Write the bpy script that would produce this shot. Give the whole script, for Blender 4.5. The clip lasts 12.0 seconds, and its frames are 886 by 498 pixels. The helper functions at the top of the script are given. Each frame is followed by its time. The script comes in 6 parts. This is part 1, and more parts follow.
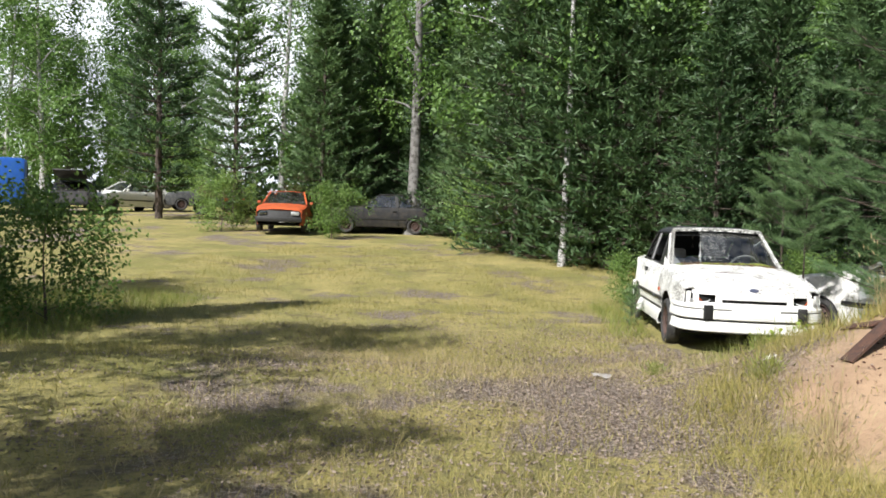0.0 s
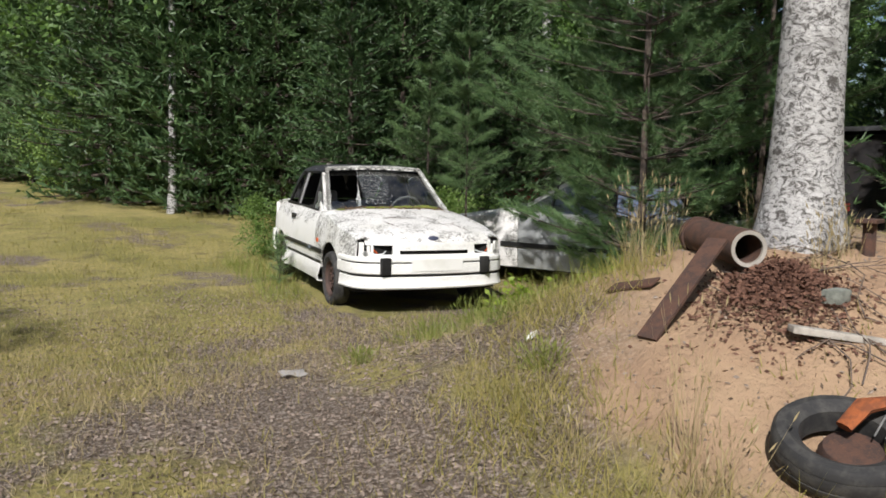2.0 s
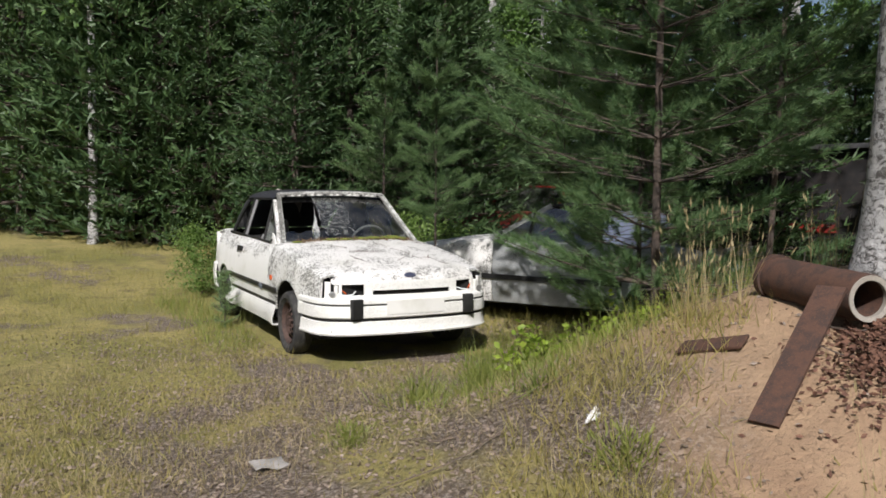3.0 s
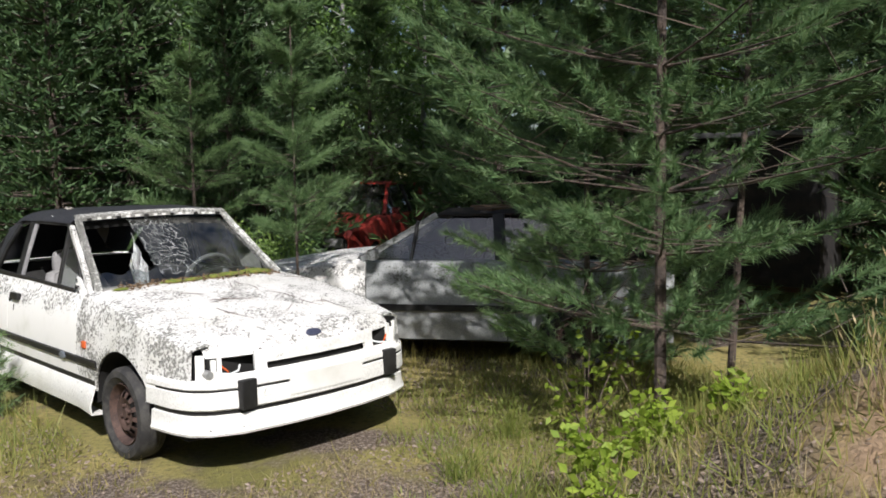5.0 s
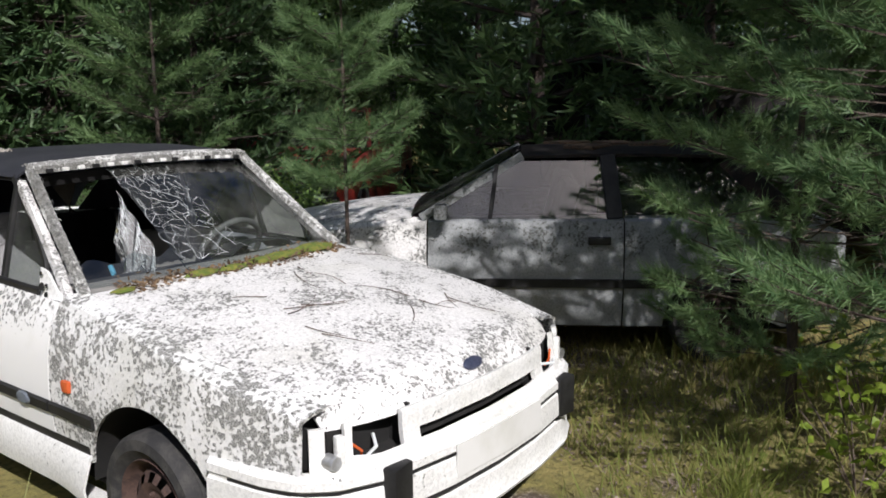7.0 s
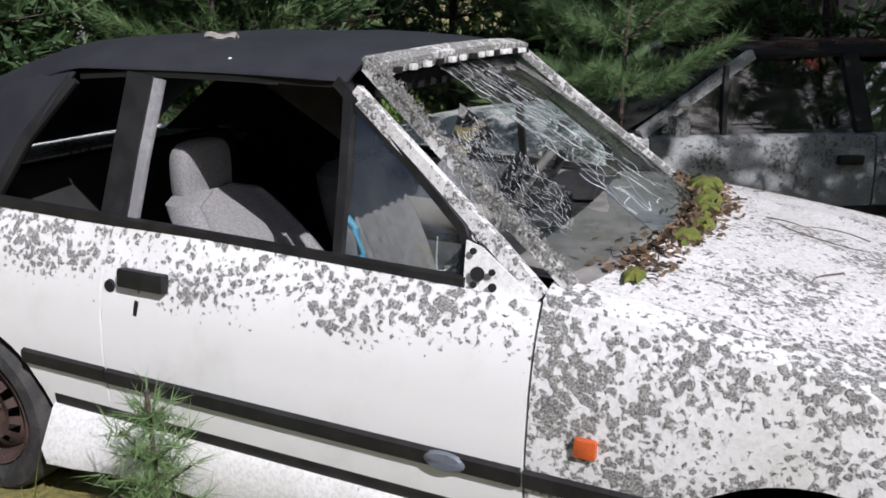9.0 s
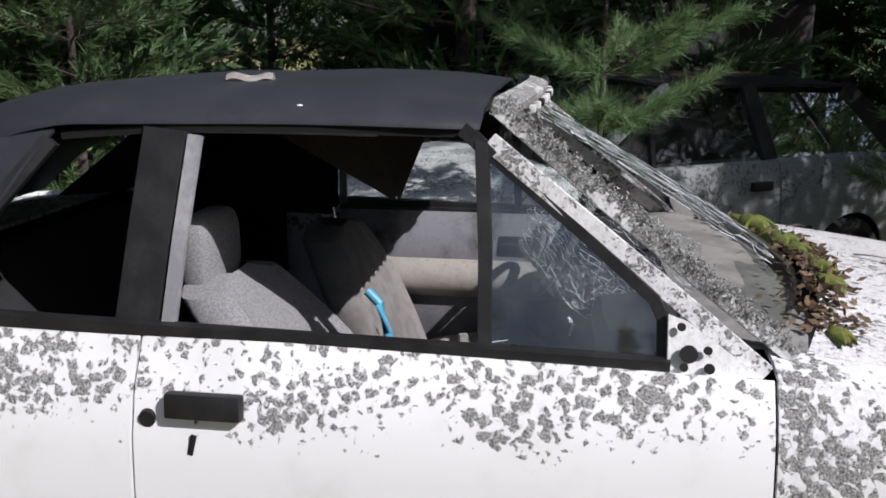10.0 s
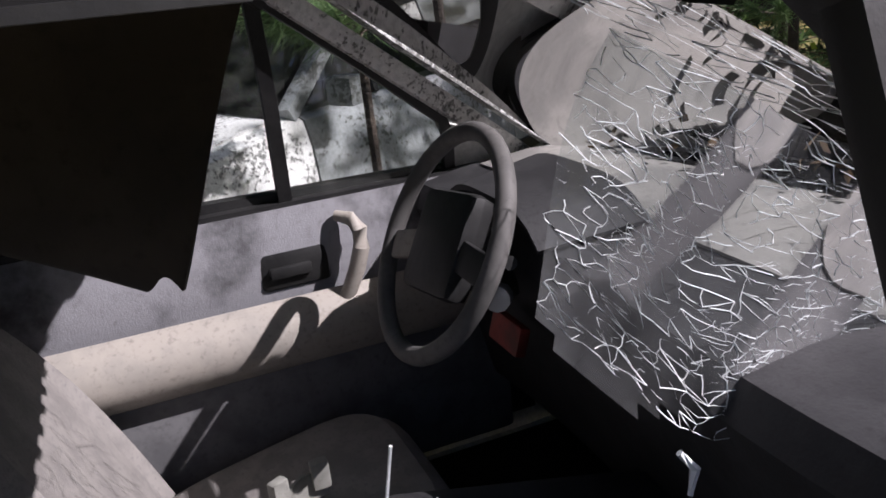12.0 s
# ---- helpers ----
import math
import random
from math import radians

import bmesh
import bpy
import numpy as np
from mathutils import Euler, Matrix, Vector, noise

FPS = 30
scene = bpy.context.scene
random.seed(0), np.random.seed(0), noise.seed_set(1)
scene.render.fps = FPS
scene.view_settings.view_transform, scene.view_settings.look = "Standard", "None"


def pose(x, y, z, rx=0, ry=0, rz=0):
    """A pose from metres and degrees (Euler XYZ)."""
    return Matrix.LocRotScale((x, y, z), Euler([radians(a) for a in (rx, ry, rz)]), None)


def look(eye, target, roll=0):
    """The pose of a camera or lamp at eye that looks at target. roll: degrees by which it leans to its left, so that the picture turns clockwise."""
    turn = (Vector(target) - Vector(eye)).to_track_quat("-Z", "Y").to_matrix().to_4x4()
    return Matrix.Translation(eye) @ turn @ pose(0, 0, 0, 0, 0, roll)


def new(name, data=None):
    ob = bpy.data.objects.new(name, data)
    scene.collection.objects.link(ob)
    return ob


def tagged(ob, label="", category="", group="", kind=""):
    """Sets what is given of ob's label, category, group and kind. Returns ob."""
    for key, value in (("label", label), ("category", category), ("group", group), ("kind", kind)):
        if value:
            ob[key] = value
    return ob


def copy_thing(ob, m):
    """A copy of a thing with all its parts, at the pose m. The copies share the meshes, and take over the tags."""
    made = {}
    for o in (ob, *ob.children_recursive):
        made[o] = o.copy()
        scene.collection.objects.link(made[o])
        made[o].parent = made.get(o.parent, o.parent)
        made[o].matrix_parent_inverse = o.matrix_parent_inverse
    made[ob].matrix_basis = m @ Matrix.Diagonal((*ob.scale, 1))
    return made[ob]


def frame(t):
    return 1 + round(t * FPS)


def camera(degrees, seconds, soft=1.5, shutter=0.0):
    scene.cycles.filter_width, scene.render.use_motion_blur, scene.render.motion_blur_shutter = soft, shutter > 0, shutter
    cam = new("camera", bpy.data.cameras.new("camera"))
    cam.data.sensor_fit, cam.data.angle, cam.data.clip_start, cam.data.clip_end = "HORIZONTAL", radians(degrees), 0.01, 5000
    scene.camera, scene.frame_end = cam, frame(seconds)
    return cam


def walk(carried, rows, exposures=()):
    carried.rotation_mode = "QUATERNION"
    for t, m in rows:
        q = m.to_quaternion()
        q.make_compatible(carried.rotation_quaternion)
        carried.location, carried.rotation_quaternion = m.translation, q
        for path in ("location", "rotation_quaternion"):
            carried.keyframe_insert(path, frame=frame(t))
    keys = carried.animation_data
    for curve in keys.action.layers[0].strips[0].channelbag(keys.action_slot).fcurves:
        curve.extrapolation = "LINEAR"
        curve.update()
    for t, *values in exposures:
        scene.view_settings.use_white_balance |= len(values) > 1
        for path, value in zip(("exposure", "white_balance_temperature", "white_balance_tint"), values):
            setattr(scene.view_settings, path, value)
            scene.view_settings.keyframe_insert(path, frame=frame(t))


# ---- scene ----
cam = camera(55.9, 12.0, soft=1.7)
PATH = [
    (0, (-2.653, -11.485, 1.421), (-2.827, -9.494, 1.344), 2.1),
    (0.5, (-2.859, -11.193, 1.44), (-2.571, -9.217, 1.328), 1.4),
    (1, (-2.907, -10.536, 1.382), (-2.338, -8.623, 1.254), 1.4),
    (1.5, (-2.961, -9.96, 1.38), (-2.278, -8.088, 1.212), 1.3),
    (2, (-2.973, -9.369, 1.406), (-2.21, -7.531, 1.211), 1.2),
    (2.5, (-2.984, -8.81, 1.449), (-2.147, -7.003, 1.271), 0.9),
    (3, (-2.954, -8.218, 1.446), (-2.032, -6.449, 1.301), 0.6),
    (3.2, (-2.949, -8.028, 1.453), (-1.993, -6.277, 1.317), 0.5),
    (4.8, (-2.974, -6.143, 1.637), (-1.595, -4.701, 1.501), -0.9),
    (5, (-2.891, -5.873, 1.639), (-1.471, -4.477, 1.456), -0.9),
    (5.5, (-2.687, -5.283, 1.624), (-1.195, -3.983, 1.334), -0.9),
    (6, (-2.471, -4.71, 1.627), (-0.949, -3.459, 1.283), -0.8),
    (6.5, (-2.333, -4.147, 1.662), (-0.791, -2.925, 1.3), -1.2),
    (6.7, (-2.302, -3.953, 1.661), (-0.754, -2.738, 1.303), -1.1),
    (8.3, (-2.315, -1.819, 1.52), (-0.646, -0.811, 1.077), 3.2),
    (8.5, (-2.36, -1.623, 1.508), (-0.666, -0.669, 1.041), 3.0),
    (9, (-2.392, -1.077, 1.525), (-0.64, -0.303, 0.95), 0.8),
    (9.5, (-2.382, -0.574, 1.497), (-0.502, -0.028, 1.088), 0.7),
    (10, (-2.238, -0.173, 1.492), (-0.313, 0.084, 1.012), 0.3),
    (10.5, (-1.987, 0.114, 1.47), (-0.057, 0.126, 0.948), 0.1),
    (11, (-1.524, 0.218, 1.43), (0.402, 0.11, 0.903), -1.4),
    (11.5, (-1.109, 0.256, 1.379), (0.777, -0.147, 0.849), -3.1),
    (12, (-0.828, 0.221, 1.315), (0.938, -0.447, 0.655), -6.2),
]
EXPOSURES = [(0, .78, 6250, 10), (1.0, .52, 6250, 10), (2.0, .25, 6300, 12), (3.2, .15, 6300, 13), (5.0, .38, 6250, 13), (6.5, .18, 6200, 14),
             (8.3, .02, 5950, 18), (10.5, .02, 5950, 18), (11.3, .08, 5950, 20), (12, .50, 6050, 24)]
walk(cam, [(t, look(e, g, r)) for t, e, g, r in PATH], EXPOSURES)


# ---- world, sun ----
SUN_DIR = Vector((-0.42, -0.61, 0.67)).normalized()      # towards the sun
sky_world = bpy.data.worlds.new("summer_sky")
scene.world = sky_world
sky_world.use_nodes = True
wn = sky_world.node_tree
sky = wn.nodes.new("ShaderNodeTexSky")
sky.sky_type, sky.sun_disc, sky.dust_density = "NISHITA", False, 2.2
sky.sun_elevation = math.asin(SUN_DIR.z)
sky.sun_rotation = math.atan2(SUN_DIR.x, SUN_DIR.y)
wn.links.new(sky.outputs[0], wn.nodes["Background"].inputs[0])
wn.nodes["Background"].inputs[1].default_value = 0.066
sun_data = bpy.data.lights.new("sun", "SUN")
sun_data.energy, sun_data.angle, sun_data.color = 5.0, radians(0.5), (1.0, 0.955, 0.88)
sun = new("sun", sun_data)
sun.matrix_world = look(SUN_DIR * 60, (0, 0, 0))


# ---- small tools ----
def smooth(a, b, x):
    k = min(1.0, max(0.0, (x - a) / (b - a)))
    return k * k * (3 - 2 * k)


def lerp(x, xs, ys):
    return float(np.interp(x, xs, ys))


class Geo:
    """Collects vertices and faces of one part."""

    def __init__(self):
        self.v, self.f = [], []

    def grid(self, fn, nu, nv, skip=None, closed=False):
        o = len(self.v)
        for i in range(nu + 1):
            for j in range(nv + 1):
                self.v.append(tuple(fn(i / nu, j / nv)))
        for i in range(nu):
            for j in range(nv):
                if skip and skip((i + .5) / nu, (j + .5) / nv):
                    continue
                a = o + i * (nv + 1) + j
                self.f.append((a, a + nv + 1, a + nv + 2, a + 1))
        return self

    def box(self, c, s, m=None, bevel=0.0):
        bm = bmesh.new()
        bmesh.ops.create_cube(bm, size=1)
        for p in bm.verts:
            p.co = Vector((p.co.x * s[0], p.co.y * s[1], p.co.z * s[2]))
        if bevel:
            bmesh.ops.bevel(bm, geom=bm.edges[:], offset=bevel, segments=2, affect="EDGES", profile=0.6)
        mm = Matrix.Translation(c) @ (m or Matrix())
        o = len(self.v)
        bm.verts.index_update()
        self.v += [tuple(mm @ p.co) for p in bm.verts]
        self.f += [tuple(o + p.index for p in f.verts) for f in bm.faces]
        bm.free()
        return self

    def tube(self, pts, r, n=8, caps=True, squash=1.0):
        pts = [Vector(p) for p in pts]
        o = len(self.v)
        up = Vector((0.13, 0.21, 0.97))
        for i, p in enumerate(pts):
            d = (pts[min(i + 1, len(pts) - 1)] - pts[max(i - 1, 0)]).normalized()
            a = d.cross(up)
            if a.length < 0.05:
                a = d.cross(Vector((1, 0, 0)))
            a.normalize()
            b = d.cross(a).normalized()
            rr = r[i] if isinstance(r, (list, tuple)) else r
            for k in range(n):
                t = 2 * math.pi * k / n
                self.v.append(tuple(p + a * math.cos(t) * rr + b * math.sin(t) * rr * squash))
        for i in range(len(pts) - 1):
            for k in range(n):
                q = (k + 1) % n
                self.f.append((o + i * n + k, o + i * n + q, o + (i + 1) * n + q, o + (i + 1) * n + k))
        if caps:
            self.f.append(tuple(o + k for k in reversed(range(n))))
            self.f.append(tuple(o + (len(pts) - 1) * n + k for k in range(n)))
        return self

    def beam(self, pts, w, h, side=(1, 0, 0)):
        """A rectangular bar along pts; w along side, h across it."""
        pts = [Vector(p) for p in pts]
        o = len(self.v)
        for i, p in enumerate(pts):
            d = (pts[min(i + 1, len(pts) - 1)] - pts[max(i - 1, 0)]).normalized()
            b = d.cross(Vector(side)).normalized()
            a = b.cross(d).normalized()
            for sa, sb in ((-.5, -.5), (-.2, -.56), (.2, -.56), (.5, -.5), (.5, .5), (.2, .56), (-.2, .56), (-.5, .5)):
                self.v.append(tuple(p + a * sa * w + b * sb * h))
        n = 8
        for i in range(len(pts) - 1):
            for k in range(n):
                q = (k + 1) % n
                self.f.append((o + i * n + k, o + i * n + q, o + (i + 1) * n + q, o + (i + 1) * n + k))
        self.f.append(tuple(o + k for k in reversed(range(n))))
        self.f.append(tuple(o + (len(pts) - 1) * n + k for k in range(n)))
        return self

    def lathe(self, profile, seg, m, skip=None):
        """profile: (radius, along z); spun round z, then placed by m."""
        o, n = len(self.v), len(profile)
        for k in range(seg):
            t = 2 * math.pi * k / seg
            for r, z in profile:
                self.v.append(tuple(m @ Vector((r * math.cos(t), r * math.sin(t), z))))
        for k in range(seg):
            q = (k + 1) % seg
            for j in range(n - 1):
                if skip and skip(k, j):
                    continue
                self.f.append((o + k * n + j, o + q * n + j, o + q * n + j + 1, o + k * n + j + 1))
        return self

    def poly(self, *pts):
        o = len(self.v)
        self.v += [tuple(p) for p in pts]
        self.f.append(tuple(range(o, o + len(pts))))
        return self

    def mesh(self, name, thick=0.0, flat=False):
        me = bpy.data.meshes.new(name)
        bm = bmesh.new()
        vs = [bm.verts.new(p) for p in self.v]
        for f in self.f:
            try:
                bm.faces.new([vs[i] for i in f])
            except ValueError:
                pass
        bmesh.ops.remove_doubles(bm, verts=bm.verts[:], dist=0.0004)
        if thick:
            bm.normal_update()
            bmesh.ops.recalc_face_normals(bm, faces=bm.faces[:])
            ref = Vector((0, 0.6 * sum(p.co.y for p in bm.verts) / len(bm.verts), .55))
            if sum(f.normal.dot(f.calc_center_median() - ref) * f.calc_area() for f in bm.faces) < 0:
                bmesh.ops.reverse_faces(bm, faces=bm.faces[:])
            bmesh.ops.solidify(bm, geom=bm.faces[:], thickness=thick)
        bmesh.ops.recalc_face_normals(bm, faces=bm.faces[:])
        for f in bm.faces:
            f.smooth = not flat
        for e in bm.edges:
            if len(e.link_faces) == 2 and e.calc_face_angle(0) > 0.65:
                e.smooth = False
        bm.to_mesh(me)
        bm.free()
        return me


def part(name, geo, material, parent, label="", thick=0.0, flat=False):
    me = geo.mesh(name, thick, flat) if isinstance(geo, Geo) else geo
    me.materials.clear()
    me.materials.append(material)
    ob = new(name, me)
    ob.parent = parent
    if label:
        ob["label"] = label
    return ob


def thing(name, label, category, m=None, group="", kind=""):
    ob = new(name)
    ob.empty_display_size = 0.1
    if m is not None:
        ob.matrix_world = m
    return tagged(ob, label, category, group, kind)


def solid(name, geo, material, label, category, m=None, group="", kind="", thick=0.0, flat=False):
    ob = part(name, geo, material, None, "", thick, flat)
    if m is not None:
        ob.matrix_world = m
    return tagged(ob, label, category, group, kind)


def tri_mesh(name, V, material=None):
    """A mesh of loose triangles from an array of 3n corners."""
    V = np.asarray(V, dtype=np.float32).reshape(-1, 3)
    n = len(V) // 3
    me = bpy.data.meshes.new(name)
    me.vertices.add(len(V))
    me.vertices.foreach_set("co", V.ravel())
    me.loops.add(3 * n)
    me.loops.foreach_set("vertex_index", np.arange(3 * n, dtype=np.int32))
    me.polygons.add(n)
    me.polygons.foreach_set("loop_start", np.arange(0, 3 * n, 3, dtype=np.int32))
    me.update(calc_edges=True)
    if material:
        me.materials.append(material)
    return me


def unit(a):
    return a / np.maximum(np.linalg.norm(a, axis=-1, keepdims=True), 1e-6)


def blades(P, D, length, width, rng):
    """One thin triangle for each place and direction."""
    P, D = np.asarray(P, float), unit(np.asarray(D, float))
    n = len(P)
    S = unit(np.cross(D, rng.normal(size=(n, 3))))
    L = np.broadcast_to(np.asarray(length, float), (n,))[:, None]
    Wd = np.broadcast_to(np.asarray(width, float), (n,))[:, None]
    return np.stack([P - S * Wd / 2, P + S * Wd / 2, P + D * L], 1).reshape(-1, 3)


def leaves(P, D, length, width, rng):
    """Two triangles, a pointed leaf, for each place and direction."""
    P, D = np.asarray(P, float), unit(np.asarray(D, float))
    n = len(P)
    S = unit(np.cross(D, rng.normal(size=(n, 3))))
    L = np.broadcast_to(np.asarray(length, float), (n,))[:, None]
    Wd = np.broadcast_to(np.asarray(width, float), (n,))[:, None]
    a, b, c, d = P, P + D * L * .45 + S * Wd / 2, P + D * L, P + D * L * .45 - S * Wd / 2
    return np.stack([a, b, c, a, c, d], 1).reshape(-1, 3)


# ---- materials ----
def node_mat(name):
    m = bpy.data.materials.new(name)
    m.use_nodes = True
    nt = m.node_tree
    return m, nt, nt.nodes["Principled BSDF"]


def noise_tex(nt, co, scale, detail=5.0, rough=0.6, dist=0.0):
    n = nt.nodes.new("ShaderNodeTexNoise")
    n.inputs["Scale"].default_value, n.inputs["Detail"].default_value = scale, detail
    n.inputs["Roughness"].default_value, n.inputs["Distortion"].default_value = rough, dist
    nt.links.new(co, n.inputs["Vector"])
    return n.outputs["Fac"]


def ramp(nt, fac, lo, hi):
    r = nt.nodes.new("ShaderNodeMapRange")
    r.inputs["From Min"].default_value, r.inputs["From Max"].default_value = lo, hi
    r.interpolation_type = "SMOOTHSTEP"
    nt.links.new(fac, r.inputs["Value"])
    return r.outputs["Result"]


def mixc(nt, fac, a, b):
    m = nt.nodes.new("ShaderNodeMix")
    m.data_type = "RGBA"
    for sock, val in ((m.inputs[0], fac), (m.inputs[6], a), (m.inputs[7], b)):
        if isinstance(val, (int, float)):
            sock.default_value = val
        elif isinstance(val, tuple):
            sock.default_value = (*val, 1)
        else:
            nt.links.new(val, sock)
    return m.outputs[2]


def calc(nt, op, a, b=0.0):
    m = nt.nodes.new("ShaderNodeMath")
    m.operation = op
    for sock, val in ((m.inputs[0], a), (m.inputs[1], b)):
        if isinstance(val, (int, float)):
            sock.default_value = val
        else:
            nt.links.new(val, sock)
    return m.outputs[0]


def bump(nt, bsdf, height, strength, dist=0.01):
    b = nt.nodes.new("ShaderNodeBump")
    b.inputs["Strength"].default_value, b.inputs["Distance"].default_value = strength, dist
    nt.links.new(height, b.inputs["Height"])
    nt.links.new(b.outputs[0], bsdf.inputs["Normal"])


def coords(nt, which="Object"):
    return nt.nodes.new("ShaderNodeTexCoord").outputs[which]


def simple(name, c1, c2=None, rough=0.6, metal=0.0, scale=9.0, lo=0.4, hi=0.62, bump_s=0.0, bump_scale=60.0, c3=None, dist=0.004):
    m, nt, b = node_mat(name)
    co = coords(nt)
    c2 = c2 or tuple(x * 0.7 for x in c1)
    f = ramp(nt, noise_tex(nt, co, scale), lo, hi)
    col = mixc(nt, f, c1, c2)
    fine = noise_tex(nt, co, scale * 9)
    col = mixc(nt, ramp(nt, fine, .5, .8), col, c3 or tuple(x * 0.6 for x in c1))
    nt.links.new(col, b.inputs["Base Color"])
    b.inputs["Roughness"].default_value, b.inputs["Metallic"].default_value = rough, metal
    if bump_s:
        bump(nt, b, noise_tex(nt, co, bump_scale), bump_s, dist)
    return m


def lichen_paint(name, base, amount, band=None, cells=52.0, mottle=0.0, grime=(0.5, 0.5, 0.45), tint=(0.12, 0.12, 0.115), paler=(0.40, 0.40, 0.38), rosette=0.38):
    """Sun-chalked paint with clumps of grey lichen; band: (z0, z1), thicker growth between these heights."""
    m, nt, b = node_mat(name)
    co = coords(nt)
    big = noise_tex(nt, co, 5.0, 3)
    mid = noise_tex(nt, co, 38.0, 8, 0.72, 0.6)
    cell = nt.nodes.new("ShaderNodeTexVoronoi")
    cell.inputs["Scale"].default_value = cells
    warp = nt.nodes.new("ShaderNodeVectorMath")
    warp.operation = "ADD"
    nz = nt.nodes.new("ShaderNodeTexNoise")
    nz.inputs["Scale"].default_value = 60.0
    nt.links.new(co, nz.inputs["Vector"])
    sc = nt.nodes.new("ShaderNodeVectorMath")
    sc.operation, sc.inputs[3].default_value = "SCALE", 0.030
    nt.links.new(nz.outputs["Color"], sc.inputs[0])
    nt.links.new(co, warp.inputs[0])
    nt.links.new(sc.outputs[0], warp.inputs[1])
    nt.links.new(warp.outputs[0], cell.inputs["Vector"])
    clump = calc(nt, "SUBTRACT", 1.0, cell.outputs["Distance"])
    dens = calc(nt, "ADD", calc(nt, "MULTIPLY", mid, 1.17 - 0.7 * rosette), calc(nt, "ADD", calc(nt, "MULTIPLY", big, 0.7), calc(nt, "MULTIPLY", clump, rosette)))
    if band:
        sep = nt.nodes.new("ShaderNodeSeparateXYZ")
        nt.links.new(co, sep.inputs[0])
        wob = calc(nt, "ADD", sep.outputs["Z"], calc(nt, "MULTIPLY", noise_tex(nt, co, 4.0, 3), 0.22))
        dens = calc(nt, "ADD", dens, calc(nt, "MULTIPLY", calc(nt, "SUBTRACT", ramp(nt, wob, band[0], band[1]), 1.0), 0.42))
    lim = 1.30 - amount
    f = ramp(nt, dens, lim - 0.03, lim + 0.08)
    paint = mixc(nt, ramp(nt, noise_tex(nt, co, 3.0, 6), .45, .8), base, tuple(x * y + 0.3 * x for x, y in zip(base, grime)))
    if mottle:
        paint = mixc(nt, calc(nt, "MULTIPLY", ramp(nt, noise_tex(nt, co, 75.0, 7, .75), .42, .62), mottle), paint, tuple(x * .42 for x in base))
    lich = mixc(nt, ramp(nt, noise_tex(nt, co, 190.0, 5, .75), .36, .66), tint, paler)
    nt.links.new(mixc(nt, f, paint, lich), b.inputs["Base Color"])
    b.inputs["Roughness"].default_value = 0.42
    rr = nt.nodes.new("ShaderNodeMapRange")
    rr.inputs["To Min"].default_value, rr.inputs["To Max"].default_value = 0.4, 0.95
    nt.links.new(f, rr.inputs["Value"])
    nt.links.new(rr.outputs[0], b.inputs["Roughness"])
    bump(nt, b, calc(nt, "MULTIPLY", f, calc(nt, "ADD", 0.5, noise_tex(nt, co, 220.0, 3))), 0.7, 0.006)
    return m


def glass_mat(name, tint=(0.9, 0.95, 0.93), rough=0.02, dirt=0.12, dirtc=(0.45, 0.45, 0.42), ior=1.6):
    """Thin pane: clear with mirror-like gloss and a film of dust."""
    m = bpy.data.materials.new(name)
    m.use_nodes = True
    nt = m.node_tree
    nt.nodes.remove(nt.nodes["Principled BSDF"])
    out = nt.nodes["Material Output"]
    tr, gl, df = nt.nodes.new("ShaderNodeBsdfTransparent"), nt.nodes.new("ShaderNodeBsdfGlossy"), nt.nodes.new("ShaderNodeBsdfDiffuse")
    tr.inputs[0].default_value, gl.inputs["Roughness"].default_value = (*tint, 1), rough
    df.inputs[0].default_value = (*dirtc, 1)
    fr = nt.nodes.new("ShaderNodeFresnel")
    fr.inputs[0].default_value = ior
    mx, my = nt.nodes.new("ShaderNodeMixShader"), nt.nodes.new("ShaderNodeMixShader")
    nt.links.new(fr.outputs[0], mx.inputs[0])
    nt.links.new(tr.outputs[0], mx.inputs[1])
    nt.links.new(gl.outputs[0], mx.inputs[2])
    co = coords(nt)
    d = calc(nt, "MULTIPLY", ramp(nt, noise_tex(nt, co, 6.0, 6), .3, .75), dirt)
    nt.links.new(d, my.inputs[0])
    nt.links.new(mx.outputs[0], my.inputs[1])
    nt.links.new(df.outputs[0], my.inputs[2])
    nt.links.new(my.outputs[0], out.inputs[0])
    return m


def leaf_mat(name, c1, c2, trans=0.35, rough=0.55):
    m, nt, b = node_mat(name)
    geo = nt.nodes.new("ShaderNodeNewGeometry")
    info = nt.nodes.new("ShaderNodeObjectInfo")
    f = calc(nt, "ADD", calc(nt, "MULTIPLY", geo.outputs["Random Per Island"], 0.7), calc(nt, "MULTIPLY", info.outputs["Random"], 0.3))
    col = mixc(nt, f, c1, c2)
    nt.links.new(col, b.inputs["Base Color"])
    b.inputs["Roughness"].default_value = rough
    t = nt.nodes.new("ShaderNodeBsdfTranslucent")
    nt.links.new(col, t.inputs[0])
    mx = nt.nodes.new("ShaderNodeMixShader")
    mx.inputs[0].default_value = trans
    nt.links.new(b.outputs[0], mx.inputs[1])
    nt.links.new(t.outputs[0], mx.inputs[2])
    nt.links.new(mx.outputs[0], nt.nodes["Material Output"].inputs[0])
    return m


